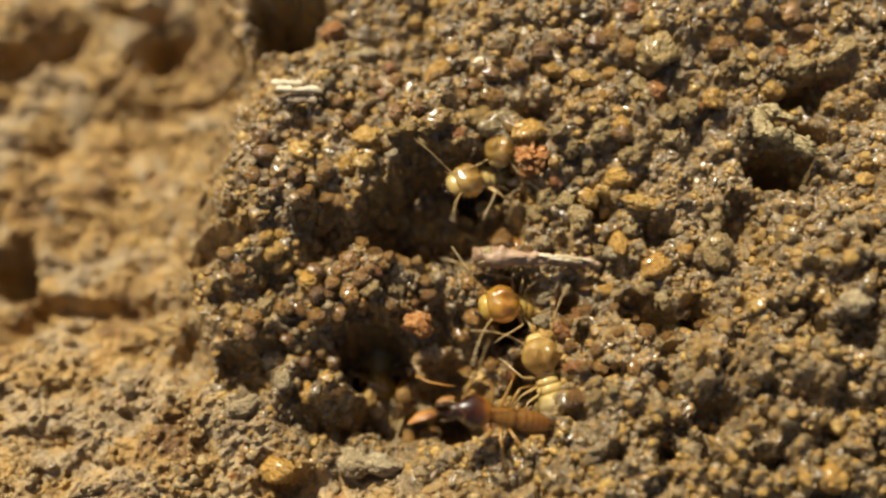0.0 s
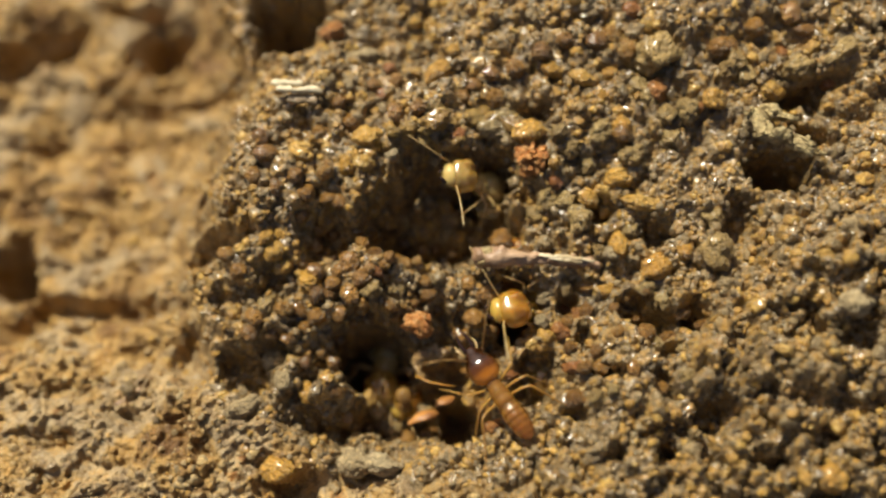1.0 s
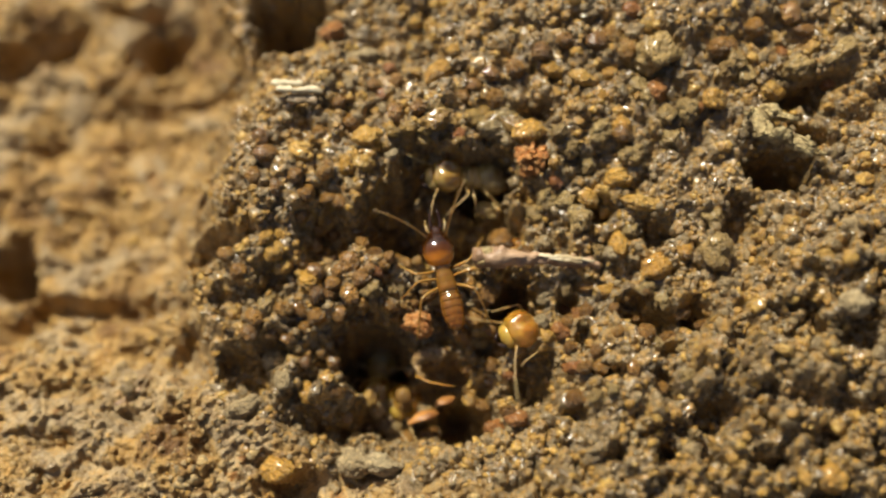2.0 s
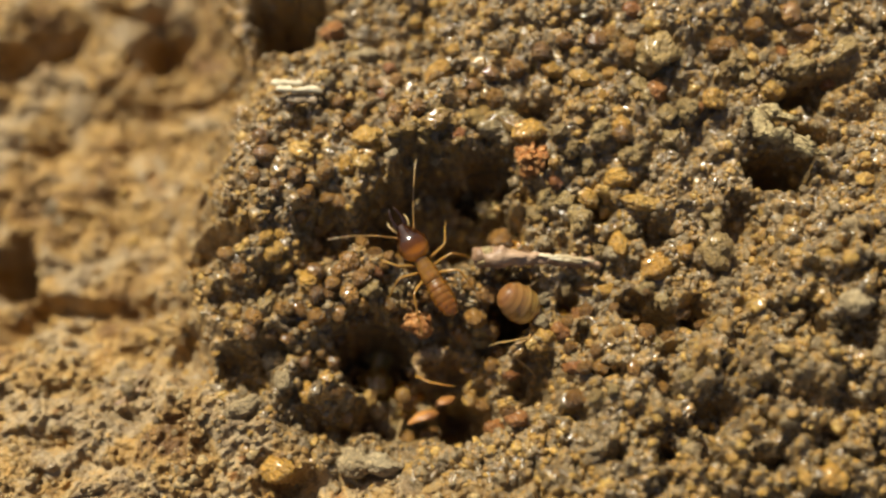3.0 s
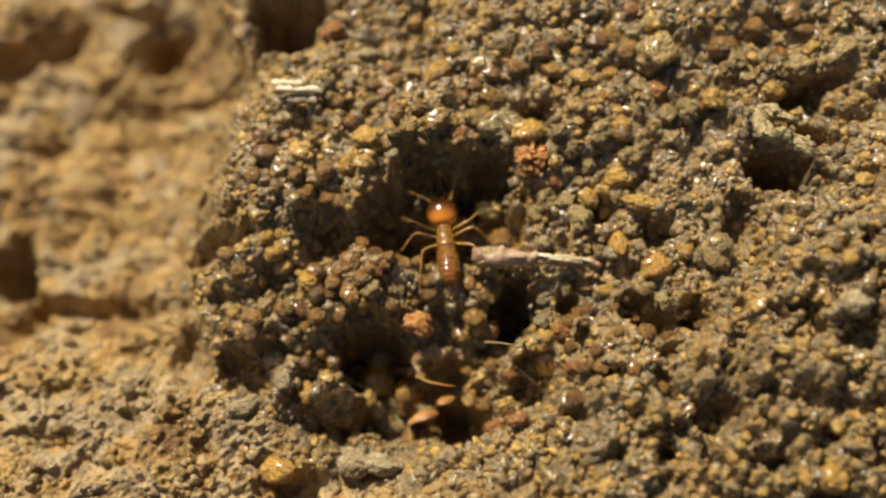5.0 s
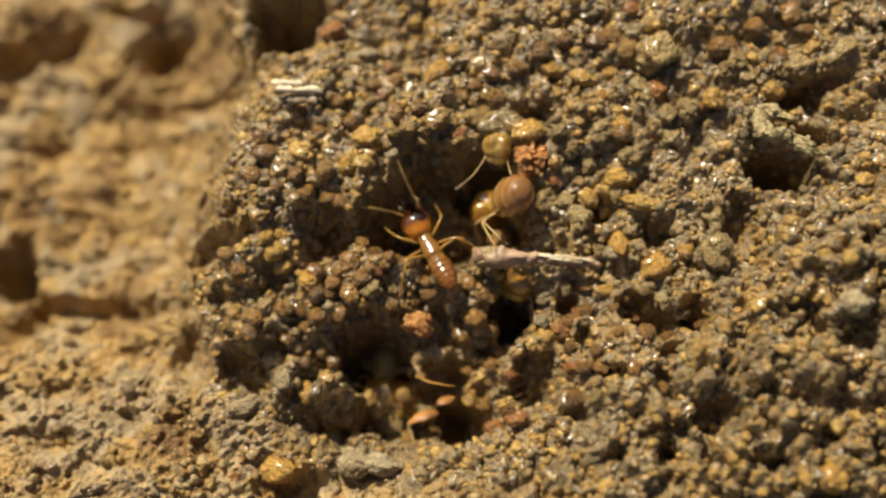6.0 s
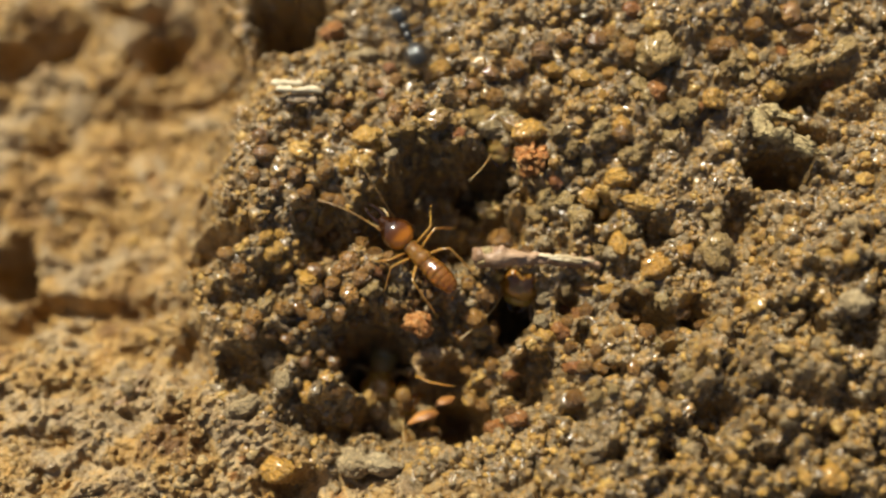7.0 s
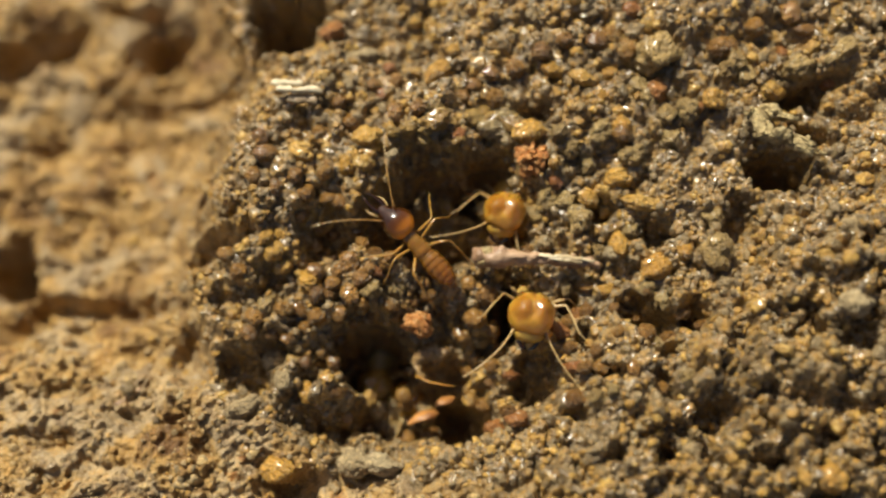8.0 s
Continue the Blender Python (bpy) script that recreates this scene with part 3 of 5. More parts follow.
grains("brown", [
    (-5.50, -2.76, 0.32, 0.28, 120, 0.45),
    (-5.45, -4.13, 0.27, 0.24, 120, 0.45),
    (-0.55, -6.42, 0.46, 0.41, 40, 0.45),
    (-1.48, -6.50, 0.42, 0.37, 150, 0.45),
    (0.38, -6.35, 0.43, 0.37, 170, 0.45),
    (2.38, 0.85, 0.52, 0.46, 150, 0.45),
    (2.98, 0.83, 0.47, 0.37, 10, 0.45),
    (2.04, 0.83, 0.38, 0.33, 66, 0.45),
    (3.38, 0.00, 0.36, 0.32, 140, 0.45),
    (-3.03, -2.30, 0.32, 0.28, 110, 0.45),
    (-3.61, -2.44, 0.27, 0.24, 145, 0.45),
    (-0.54, -1.62, 0.31, 0.28, 40, 0.45),
    (-1.10, -1.74, 0.27, 0.24, 75, 0.45),
    (-0.65, -1.18, 0.27, 0.24, 125, 0.45),
    (-2.09, -2.08, 0.27, 0.24, 150, 0.45),
])
grains("brown", [
    (-0.20, -1.90, 0.32, 0.28, 40, 0.45),
    (-4.11, -0.77, 0.31, 0.28, 60, 0.45),
    (-4.86, 0.34, 0.36, 0.32, 90, 0.45),
    (-5.14, 0.56, 0.31, 0.28, 105, 0.45),
    (-4.49, 1.19, 0.32, 0.28, 60, 0.45),
    (-5.03, 1.22, 0.31, 0.28, 50, 0.45),
    (-3.44, 0.99, 0.22, 0.20, 15, 0.45),
    (-2.92, 1.14, 0.23, 0.20, 25, 0.45),
    (-1.00, -0.36, 0.27, 0.24, 110, 0.45),
    (-0.58, 0.59, 0.24, 0.21, 70, 0.45),
    (-2.31, -0.69, 0.24, 0.21, 50, 0.45),
    (-4.44, 0.16, 0.28, 0.24, 95, 0.45),
    (5.66, -1.31, 0.44, 0.24, 5, 0.45),
    (7.16, -1.76, 0.29, 0.25, 135, 0.45),
    (9.45, -2.35, 0.37, 0.33, 51, 0.45),
])
grains("brown", [
    (10.13, -2.92, 0.37, 0.22, 10, 0.45),
    (7.76, -3.49, 0.43, 0.38, 56, 0.45),
    (6.78, -3.30, 0.30, 0.26, 65, 0.45),
    (5.92, -4.06, 0.30, 0.26, 76, 0.45),
    (8.75, -3.45, 0.30, 0.27, 5, 0.45),
    (6.03, -4.70, 0.34, 0.30, 28, 0.45),
    (8.23, -5.49, 0.35, 0.31, 175, 0.45),
    (7.62, -2.37, 0.29, 0.25, 6, 0.45),
    (6.71, -2.28, 0.26, 0.23, 69, 0.45),
    (7.95, -1.72, 0.26, 0.23, 25, 0.45),
    (4.92, -3.85, 0.28, 0.25, 79, 0.45),
    (7.24, -4.91, 0.32, 0.28, 110, 0.45),
])
grains("grey", [
    (-7.07, -1.93, 0.41, 0.36, 50, 0.45),
    (-2.75, -1.52, 0.40, 0.35, 30, 0.45),
    (-1.88, -1.38, 0.36, 0.32, 130, 0.45),
    (8.59, 7.64, 0.87, 0.77, 20, 0.45),
    (7.45, 3.47, 0.45, 0.39, 10, 0.45),
    (4.84, 2.02, 0.49, 0.43, 130, 0.45),
    (5.47, 1.24, 0.54, 0.47, 70, 0.45),
    (4.15, 2.15, 0.49, 0.43, 70, 0.45),
    (3.74, 1.68, 0.50, 0.44, 20, 0.45),
    (5.04, 3.79, 0.36, 0.31, 110, 0.45),
    (4.57, 4.33, 0.36, 0.31, 60, 0.45),
    (5.76, 3.34, 0.36, 0.32, 50, 0.45),
    (6.25, 4.40, 0.45, 0.39, 45, 0.45),
    (8.91, 5.24, 0.45, 0.40, 40, 0.45),
    (9.75, 5.32, 0.45, 0.40, 110, 0.45),
])
grains("grey", [
    (9.11, 4.36, 0.45, 0.40, 50, 0.45),
    (10.61, 1.13, 0.44, 0.39, 100, 0.45),
    (10.55, -0.53, 0.51, 0.73, 0, 0.45),
    (12.12, 6.84, 0.46, 0.40, 90, 0.45),
    (11.63, 7.21, 0.54, 0.48, 70, 0.45),
    (14.23, 7.02, 0.67, 0.49, 20, 0.45),
    (16.01, 7.64, 0.81, 0.36, 30, 0.45),
    (2.66, 5.64, 0.37, 0.32, 60, 0.45),
    (-0.31, 5.57, 0.32, 0.28, 5, 0.45),
])
grains("grey", [
    (2.82, -1.44, 0.34, 0.30, 90, 0.45),
    (1.49, -3.12, 0.32, 0.28, 10, 0.45),
    (-1.46, -2.98, 0.23, 0.20, 0, 0.45),
    (8.26, 5.96, 0.36, 0.32, 100, 0.45),
    (7.87, 6.55, 0.41, 0.36, 80, 0.45),
    (6.15, 0.02, 0.36, 0.31, 100, 0.45),
    (7.39, 0.64, 0.31, 0.27, 40, 0.45),
    (8.57, -2.07, 0.30, 0.27, 100, 0.45),
    (7.94, -1.63, 0.30, 0.27, 10, 0.45),
    (-3.19, -3.50, 0.31, 0.27, 30, 0.45),
    (-5.41, -4.41, 0.32, 0.28, 35, 0.45),
    (-1.95, -6.03, 0.33, 0.29, 130, 0.45),
])
grains("grey", [
    (4.89, -1.39, 0.27, 0.23, 81, 0.45),
    (8.87, -1.64, 0.28, 0.25, 130, 0.45),
    (8.43, -2.12, 0.26, 0.23, 54, 0.45),
    (8.21, -3.90, 0.26, 0.23, 76, 0.45),
    (7.01, -4.12, 0.25, 0.22, 86, 0.45),
    (5.78, -5.96, 0.33, 0.29, 144, 0.45),
    (5.61, -2.73, 0.24, 0.21, 140, 0.45),
    (9.29, -4.05, 0.27, 0.24, 115, 0.45),
    (9.17, -5.31, 0.33, 0.29, 120, 0.45),
    (6.34, -5.80, 0.25, 0.22, 130, 0.45),
])
grains("wet", [
    (-0.27, 4.77, 0.54, 0.41, 10, 0.70),
    (0.31, 4.21, 0.45, 0.36, 40, 0.80),
    (-0.80, 4.22, 0.31, 0.27, 0, 0.80),
    (1.91, 5.19, 0.73, 0.50, 5, 0.80),
    (1.22, 5.23, 0.45, 0.34, 0, 0.80),
    (2.80, 4.92, 0.41, 0.34, 0, 0.80),
    (-1.38, 4.51, 0.36, 0.29, 0, 0.80),
    (-2.00, 4.55, 0.32, 0.27, 0, 0.70),
    (2.18, 5.14, 0.59, 0.46, 0, 0.45),
    (1.62, 5.54, 0.37, 0.32, 105, 0.45),
    (-0.09, 5.27, 0.36, 0.32, 120, 0.45),
    (0.36, 4.90, 0.36, 0.32, 140, 0.45),
    (0.59, 4.31, 0.32, 0.28, 105, 0.45),
    (-0.76, 4.49, 0.27, 0.24, 0, 0.45),
])
grains("ochre", [
    (-3.02, 4.42, 0.59, 0.45, 10, 0.45),
    (-5.74, 3.92, 0.64, 0.45, -15, 0.45),
    (-0.21, 7.24, 0.55, 0.42, 40, 0.45),
    (10.75, 5.78, 0.49, 0.40, -30, 0.45),
    (3.38, 4.45, 0.63, 0.49, 30, 0.45),
    (6.30, 6.14, 0.50, 0.32, -25, 0.45),
    (6.77, 7.16, 0.46, 0.34, 0, 0.45),
    (-6.68, -0.04, 0.40, 0.36, 50, 0.45),
    (-6.50, 0.70, 0.34, 0.30, 30, 0.45),
    (-6.85, -0.10, 0.31, 0.28, 16, 0.45),
    (-6.39, -0.47, 0.38, 0.34, 50, 0.45),
    (-3.87, 3.31, 0.32, 0.41, 0, 0.45),
    (-3.12, 3.28, 0.38, 0.34, 165, 0.45),
    (-5.29, -1.15, 0.50, 0.44, 116, 0.45),
    (-5.44, -5.18, 0.32, 0.50, 0, 0.45),
])
grains("ochre", [
    (5.56, 6.74, 0.50, 0.32, -20, 0.45),
    (13.10, 6.36, 0.41, 0.36, 105, 0.45),
    (13.39, 6.23, 0.37, 0.32, 20, 0.45),
    (9.43, -0.35, 0.35, 0.31, 125, 0.45),
    (8.40, -0.77, 0.66, 0.52, 40, 0.45),
    (6.96, 0.15, 0.40, 0.53, 0, 0.45),
    (6.94, 2.76, 0.58, 0.45, 0, 0.45),
    (7.72, 1.63, 0.66, 0.31, -20, 0.45),
    (14.17, -9.07, 0.60, 0.52, 30, 0.45),
    (-6.44, -8.29, 0.53, 0.66, 60, 0.45),
    (4.34, 7.20, 0.46, 0.32, -30, 0.45),
    (-1.15, 9.70, 0.28, 0.25, 45, 0.45),
    (-1.04, 9.29, 0.24, 0.21, 155, 0.45),
    (0.48, 8.08, 0.32, 0.28, 145, 0.45),
    (5.73, 2.10, 0.49, 0.36, -30, 0.45),
])
grains("ochre", [
    (7.07, 4.70, 0.40, 0.36, 80, 0.45),
    (6.41, -1.51, 0.49, 0.31, 0, 0.45),
    (-7.00, 0.45, 0.31, 0.28, 50, 0.45),
    (-2.79, 4.00, 0.27, 0.24, 0, 0.45),
    (-3.60, 3.88, 0.29, 0.26, 145, 0.45),
    (-2.91, 2.00, 0.36, 0.32, 70, 0.45),
    (-2.12, 4.77, 0.27, 0.24, 105, 0.45),
    (3.62, 2.16, 0.27, 0.24, 90, 0.45),
    (14.36, -0.97, 0.38, 0.25, 0, 0.45),
])
grains("pale", [
    (-3.47, -8.01, 0.53, 0.66, 70, 0.45),
    (-2.47, -8.06, 0.74, 0.44, -10, 0.45),
    (-3.25, 8.37, 0.66, 0.28, -5, 0.45),
    (-6.64, -3.79, 0.51, 0.78, 80, 0.45),
    (-6.31, -4.83, 0.36, 0.49, 0, 0.45),
    (15.54, 0.25, 0.55, 0.34, 20, 0.45),
    (12.31, 4.80, 0.49, 0.36, 60, 0.45),
    (3.87, -2.68, 0.31, 0.27, 120, 0.45),
    (4.02, -1.71, 0.31, 0.27, 35, 0.45),
    (6.75, -0.14, 0.44, 0.31, 0, 0.45),
    (-7.86, -5.88, 0.76, 0.36, 25, 0.45),
    (15.18, -2.94, 0.61, 0.49, 0, 0.45),
    (-1.93, 3.03, 0.25, 0.23, 0, 0.90),
    (-1.15, 2.99, 0.16, 0.14, 0, 0.90),
    (-1.05, 2.08, 0.14, 0.11, 0, 0.90),
])
grains("rust", [
    (0.58, 4.39, 0.36, 0.27, 40, 0.45),
    (8.60, 6.28, 0.41, 0.50, 0, 0.45),
    (-4.56, 9.41, 0.52, 0.38, 10, 0.45),
    (4.49, 2.59, 0.27, 0.24, 115, 0.45),
    (-2.52, 6.57, 0.18, 0.32, 20, 0.45),
    (3.95, 3.28, 0.18, 0.16, 30, 0.45),
    (-2.18, 7.64, 0.28, 0.25, 150, 0.45),
    (-2.64, -0.88, 0.27, 0.23, 155, 0.45),
    (7.65, 9.48, 0.37, 0.32, 145, 0.45),
    (15.56, 6.71, 0.32, 0.28, 90, 0.45),
    (13.69, 7.89, 0.32, 0.28, 65, 0.45),
    (2.67, -4.58, 0.31, 0.22, 0, 0.45),
    (2.90, -6.59, 0.43, 0.30, 0, 0.45),
    (6.10, 8.36, 0.32, 0.28, 15, 0.45),
    (2.07, -6.68, 0.52, 0.30, 10, 0.45),
])
grains("rust", [
    (4.91, -1.78, 0.32, 0.28, 160, 0.45),
    (10.24, 5.52, 0.22, 0.20, 55, 0.45),
    (5.32, -2.32, 0.29, 0.25, 170, 0.45),
    (4.65, -3.04, 0.31, 0.42, 80, 0.45),
    (5.03, -4.71, 0.23, 0.43, 85, 0.45),
])


# ---------------------------------------------------------------- loose things on the soil
def dry_plant(name, colour, dark):
    """Bleached plant fibre, streaked along its length."""
    m, nodes, links, bsdf = shader(name)
    coords = nodes.new("ShaderNodeTexCoord").outputs["Object"]
    stretch = nodes.new("ShaderNodeMapping")
    stretch.inputs["Scale"].default_value = (0.12, 1.0, 1.0)
    links.new(coords, stretch.inputs["Vector"])
    streak = noise_of(nodes, links, stretch.outputs["Vector"], 0.12, 4, 0.6)
    stain = noise_of(nodes, links, coords, 0.9, 4)
    base = ramp_of(nodes, links, span_of(nodes, links, streak, 0.3, 0.7), [(0.0, dark), (0.6, colour), (1.0, colour)])
    base = blend_of(nodes, links, span_of(nodes, links, stain, 0.45, 0.62), base, dark)
    links.new(base, bsdf.inputs["Base Color"])
    bsdf.inputs["Roughness"].default_value = 0.5
    relief(nodes, links, bsdf, streak, 0.05, 0.8)
    return m


STRAW = dry_plant("bright_straw", (0.58, 0.48, 0.32), (0.36, 0.26, 0.14))
BLEACHED = dry_plant("bleached_fibre", (0.46, 0.37, 0.25), (0.24, 0.16, 0.085))
DUSTY = dry_plant("dusty_wood", (0.32, 0.18, 0.09), (0.15, 0.075, 0.032))
WEATHERED = dry_plant("weathered_wood", (0.46, 0.33, 0.22), (0.24, 0.14, 0.07))
HUSK = dry_plant("seed_husk", (0.40, 0.17, 0.035), (0.19, 0.07, 0.018))
HUSK_IN = dry_plant("husk_lining", (0.58, 0.33, 0.11), (0.34, 0.15, 0.04))
ROTTEN = dry_plant("rotten_wood", (0.40, 0.25, 0.15), (0.21, 0.115, 0.06))
STONE = soil("pale_stone", [(0.0, (0.30, 0.20, 0.08)), (0.5, (0.44, 0.32, 0.145)), (1.0, (0.56, 0.43, 0.21))], 0.7, wet=0.6, dry=0.95, film=0.0, depth=0.85)
BRICKISH = soil("rusty_crumb", [(0.0, (0.34, 0.10, 0.015)), (0.5, (0.44, 0.17, 0.035)), (1.0, (0.54, 0.31, 0.12))], 0.4, wet=0.5, dry=0.95, film=0.05, depth=0.9)
WET_CASE = soil("wet_case", [(0.0, (0.17, 0.08, 0.025)), (0.5, (0.30, 0.17, 0.06)), (1.0, (0.42, 0.27, 0.11))], 0.5, wet=0.1, dry=0.4, film=0.8, depth=0.8)
CAST = chitin("cast_skin", (0.62, 0.46, 0.20), (0.40, 0.25, 0.08), -1, 1, 0.1, 0.3, clear=0.5)
WET_CLOD = soil("wet_clod", [(0.0, (0.20, 0.125, 0.05)), (0.5, (0.33, 0.23, 0.10)), (1.0, (0.44, 0.31, 0.14))], 0.5, wet=0.06, dry=0.3, film=1.0, depth=0.72)
RESIN = chitin("amber_drop", (0.40, 0.22, 0.06), (0.30, 0.16, 0.05), -1, 1, 0.06, 0.2, clear=0.5)


def roughen(bm, amount, size, seed):
    shift = Vector((seed * 1.7, seed * 3.1, seed * 0.9))
    for v in bm.verts:
        v.co += Vector((noise.noise(v.co / size + shift), noise.noise(v.co / size + shift * 2), noise.noise(v.co / size - shift))) * amount


def splinter(name, label, category, length, width, material, at, turn, tilt=0.0, strips=3, seed=1):
    """A broken sliver of several fibres lying together."""
    rnd = random.Random(seed)
    thing = tagged(new(name), label, category)
    for i in range(strips):
        bm = bmesh.new()
        off, cut = (i - (strips - 1) / 2) * width * 0.75, rnd.uniform(0.75, 1.0)
        a, b = -length / 2 * cut + rnd.uniform(-0.1, 0.1), length / 2 * rnd.uniform(0.7, 1.0)
        n = 14
        pts = [(a + (b - a) * k / n, off * (1 - 0.5 * k / n) + 0.04 * math.sin(3 * k / n + i), 0.05 * math.sin(2.2 * k / n + 2 * i) + 0.1 * (i % 2)) for k in range(n + 1)]
        tube(bm, pts, [width * (0.55 if 0 < k < n else 0.3) * (1 - 0.55 * (k / n) ** 2) for k in range(n + 1)], 8)
        bmesh.ops.subdivide_edges(bm, edges=bm.edges, cuts=1)
        roughen(bm, 0.16, 0.4, seed + i)
        roughen(bm, 0.09, 0.12, seed + 3 * i)
        part("fibre", bm, material[i % len(material)], thing)
    thing.matrix_world = pose(at[0] * MM, at[1] * MM, at[2] * MM, 0, tilt, turn)
    return thing


def lump_thing(name, label, category, sizes, material, at, turn=(0, 0, 0), rough=0.35, seed=1, fine=4):
    rnd = random.Random(seed)
    bm = bmesh.new()
    bmesh.ops.create_icosphere(bm, subdivisions=fine, radius=1.0)
    shift = Vector((rnd.uniform(-9, 9), rnd.uniform(-9, 9), rnd.uniform(-9, 9)))
    for v in bm.verts:
        n = noise.noise(v.co * 1.2 + shift) + 0.6 * noise.noise(v.co * 2.9 + shift) + 0.35 * noise.noise(v.co * 6.5 + shift)
        v.co *= 1 + rough * n
        v.co = Vector((v.co.x * sizes[0], v.co.y * sizes[1], v.co.z * sizes[2]))
    ob = new(name, mesh_of(name, bm, material))
    ob.matrix_world = pose(at[0] * MM, at[1] * MM, at[2] * MM, *turn)
    return tagged(ob, label, category)


def husk(name, label, length, width, at, turn):
    """Half of a split seed coat: a curved shell with thickness."""
    thing = tagged(new(name), label, "seed husk")
    for which, (r, mat, word) in enumerate(((1.0, HUSK, "shell"), (0.9, HUSK_IN, "lining"))):
        bm = bmesh.new()
        n, m = 14, 9
        rows = []
        for i in range(n + 1):
            f = i / n
            w = width * r * (math.sin(math.pi * f) ** 0.7 + 0.03)
            rows.append([bm.verts.new((length * (f - 0.5) * r, w * math.cos(math.pi * k / m), w * 0.7 * math.sin(math.pi * k / m))) for k in range(m + 1)])
        for a, b in zip(rows, rows[1:]):
            for k in range(m):
                bm.faces.new((a[k], a[k + 1], b[k + 1], b[k]))
        roughen(bm, 0.05, 0.4, 3)
        bmesh.ops.recalc_face_normals(bm, faces=bm.faces)
        bmesh.ops.solidify(bm, geom=bm.faces[:], thickness=0.05)
        part(word, bm, mat, thing)
    thing.matrix_world = pose(*(c * MM for c in at), *turn)
    return thing


def pale_flake(label, at, turn):
    """A crooked plate of stone that arches over a gap: two limbs joined at one end."""
    bm = bmesh.new()
    tube(bm, [(-1.1, 0.75, 0.0), (-1.0, 0.2, 0.1), (-0.75, -0.25, 0.15), (-0.2, -0.45, 0.2), (0.4, -0.62, 0.15), (1.0, -0.85, 0.1), (1.5, -1.0, 0.0)], [0.25, 0.34, 0.36, 0.3, 0.26, 0.24, 0.15], 10)
    tube(bm, [(-1.1, 0.75, 0.0), (-0.5, 0.78, 0.05), (0.0, 0.6, 0.05), (0.6, 0.4, 0.0)], [0.25, 0.22, 0.2, 0.1], 9)
    bmesh.ops.subdivide_edges(bm, edges=bm.edges, cuts=3, use_grid_fill=True)
    roughen(bm, 0.30, 0.5, 4)
    roughen(bm, 0.20, 0.2, 5)
    roughen(bm, 0.08, 0.08, 6)
    ob = new("stone_flake", mesh_of("stone_flake", bm, STONE))
    ob.matrix_world = pose(*(c * MM for c in at), *turn)
    return tagged(ob, label, "stone")


def straw(label, at, turn):
    """A split piece of bleached straw: flat slats side by side, the ends broken off at different lengths."""
    thing = tagged(new("bleached_straw"), label, "straw")
    for first, last, off, wide, high, skin in ((-1.05, 0.25, 0.30, 0.13, 0.20, STRAW), (-0.75, 1.05, -0.02, 0.14, 0.24, STRAW), (-0.35, 0.85, -0.30, 0.20, 0.04, BLEACHED)):
        bm = bmesh.new()
        rows = []
        for k in range(13):
            x, f = first + (last - first) * k / 12, 0.75 if k in (0, 12) else 1.0
            y = off + 0.03 * math.sin(2 * x + 5 * off)
            rows.append([bm.verts.new((x, y + wide * f * math.cos(a), high + 0.10 * f * math.sin(a))) for a in (2 * math.pi * q / 8 for q in range(8))])
        for a, b in zip(rows, rows[1:]):
            for q in range(8):
                bm.faces.new((a[q], a[(q + 1) % 8], b[(q + 1) % 8], b[q]))
        bm.faces.new(rows[0])
        bm.faces.new(rows[-1][::-1])
        bmesh.ops.recalc_face_normals(bm, faces=bm.faces)
        roughen(bm, 0.14, 0.5, first + 5)
        roughen(bm, 0.06, 0.15, off)
        part("slat", bm, skin, thing)
    thing.matrix_world = pose(*(c * MM for c in at), 12, 0, turn)
    return thing


straw("split piece of bleached straw lying on the crust", (-5.86, 6.30, 1.25), -3)
def wood_splinter(label, at, turn, length):
    """A rotten sliver: blunt and crusted at one end, thin and bleached at the other."""
    thing = tagged(new("wood_splinter"), label, "splinter")
    bm = bmesh.new()
    n = 40
    pts = [(length * (k / n - 0.5), 0.10 * math.sin(2.6 * k / n) - 0.05, 0.06 * math.sin(5 * k / n)) for k in range(n + 1)]
    tube(bm, pts, [(0.34 + 0.08 * math.sin(9 * k / n)) * (1 - 0.58 * (k / n) ** 1.5) * (0.55 if k in (0, n) else 1) for k in range(n + 1)], 16)
    roughen(bm, 0.16, 0.45, 5)
    roughen(bm, 0.11, 0.16, 6)
    part("wood", bm, ROTTEN, thing)
    for first, last, off in ((0.50, 0.93, 0.12), (0.58, 0.84, 0.02)):
        bm = bmesh.new()
        pts = [(length * (first + (last - first) * k / 16 - 0.5), off - 0.07 * k / 16, 0.22 - 0.08 * k / 16) for k in range(17)]
        tube(bm, pts, [0.12 * math.sin(math.pi * (k + 1) / 18) ** 0.6 for k in range(17)], 8)
        roughen(bm, 0.06, 0.2, 8)
        part("bleached_fibre", bm, STRAW, thing, "pale bleached fibre")
    bm = bmesh.new()
    bmesh.ops.create_icosphere(bm, subdivisions=4, radius=0.36)
    for v in bm.verts:
        v.co = Vector((v.co.x * 1.7 - 0.36 * length, v.co.y, v.co.z * 0.8 + 0.05))
    roughen(bm, 0.22, 0.3, 9)
    roughen(bm, 0.08, 0.1, 10)
    part("earth_crust", bm, STONE, thing, "dusty earth stuck to the blunt end")
    thing.matrix_world = pose(*(c * MM for c in at), 0, 2, turn)
    return thing


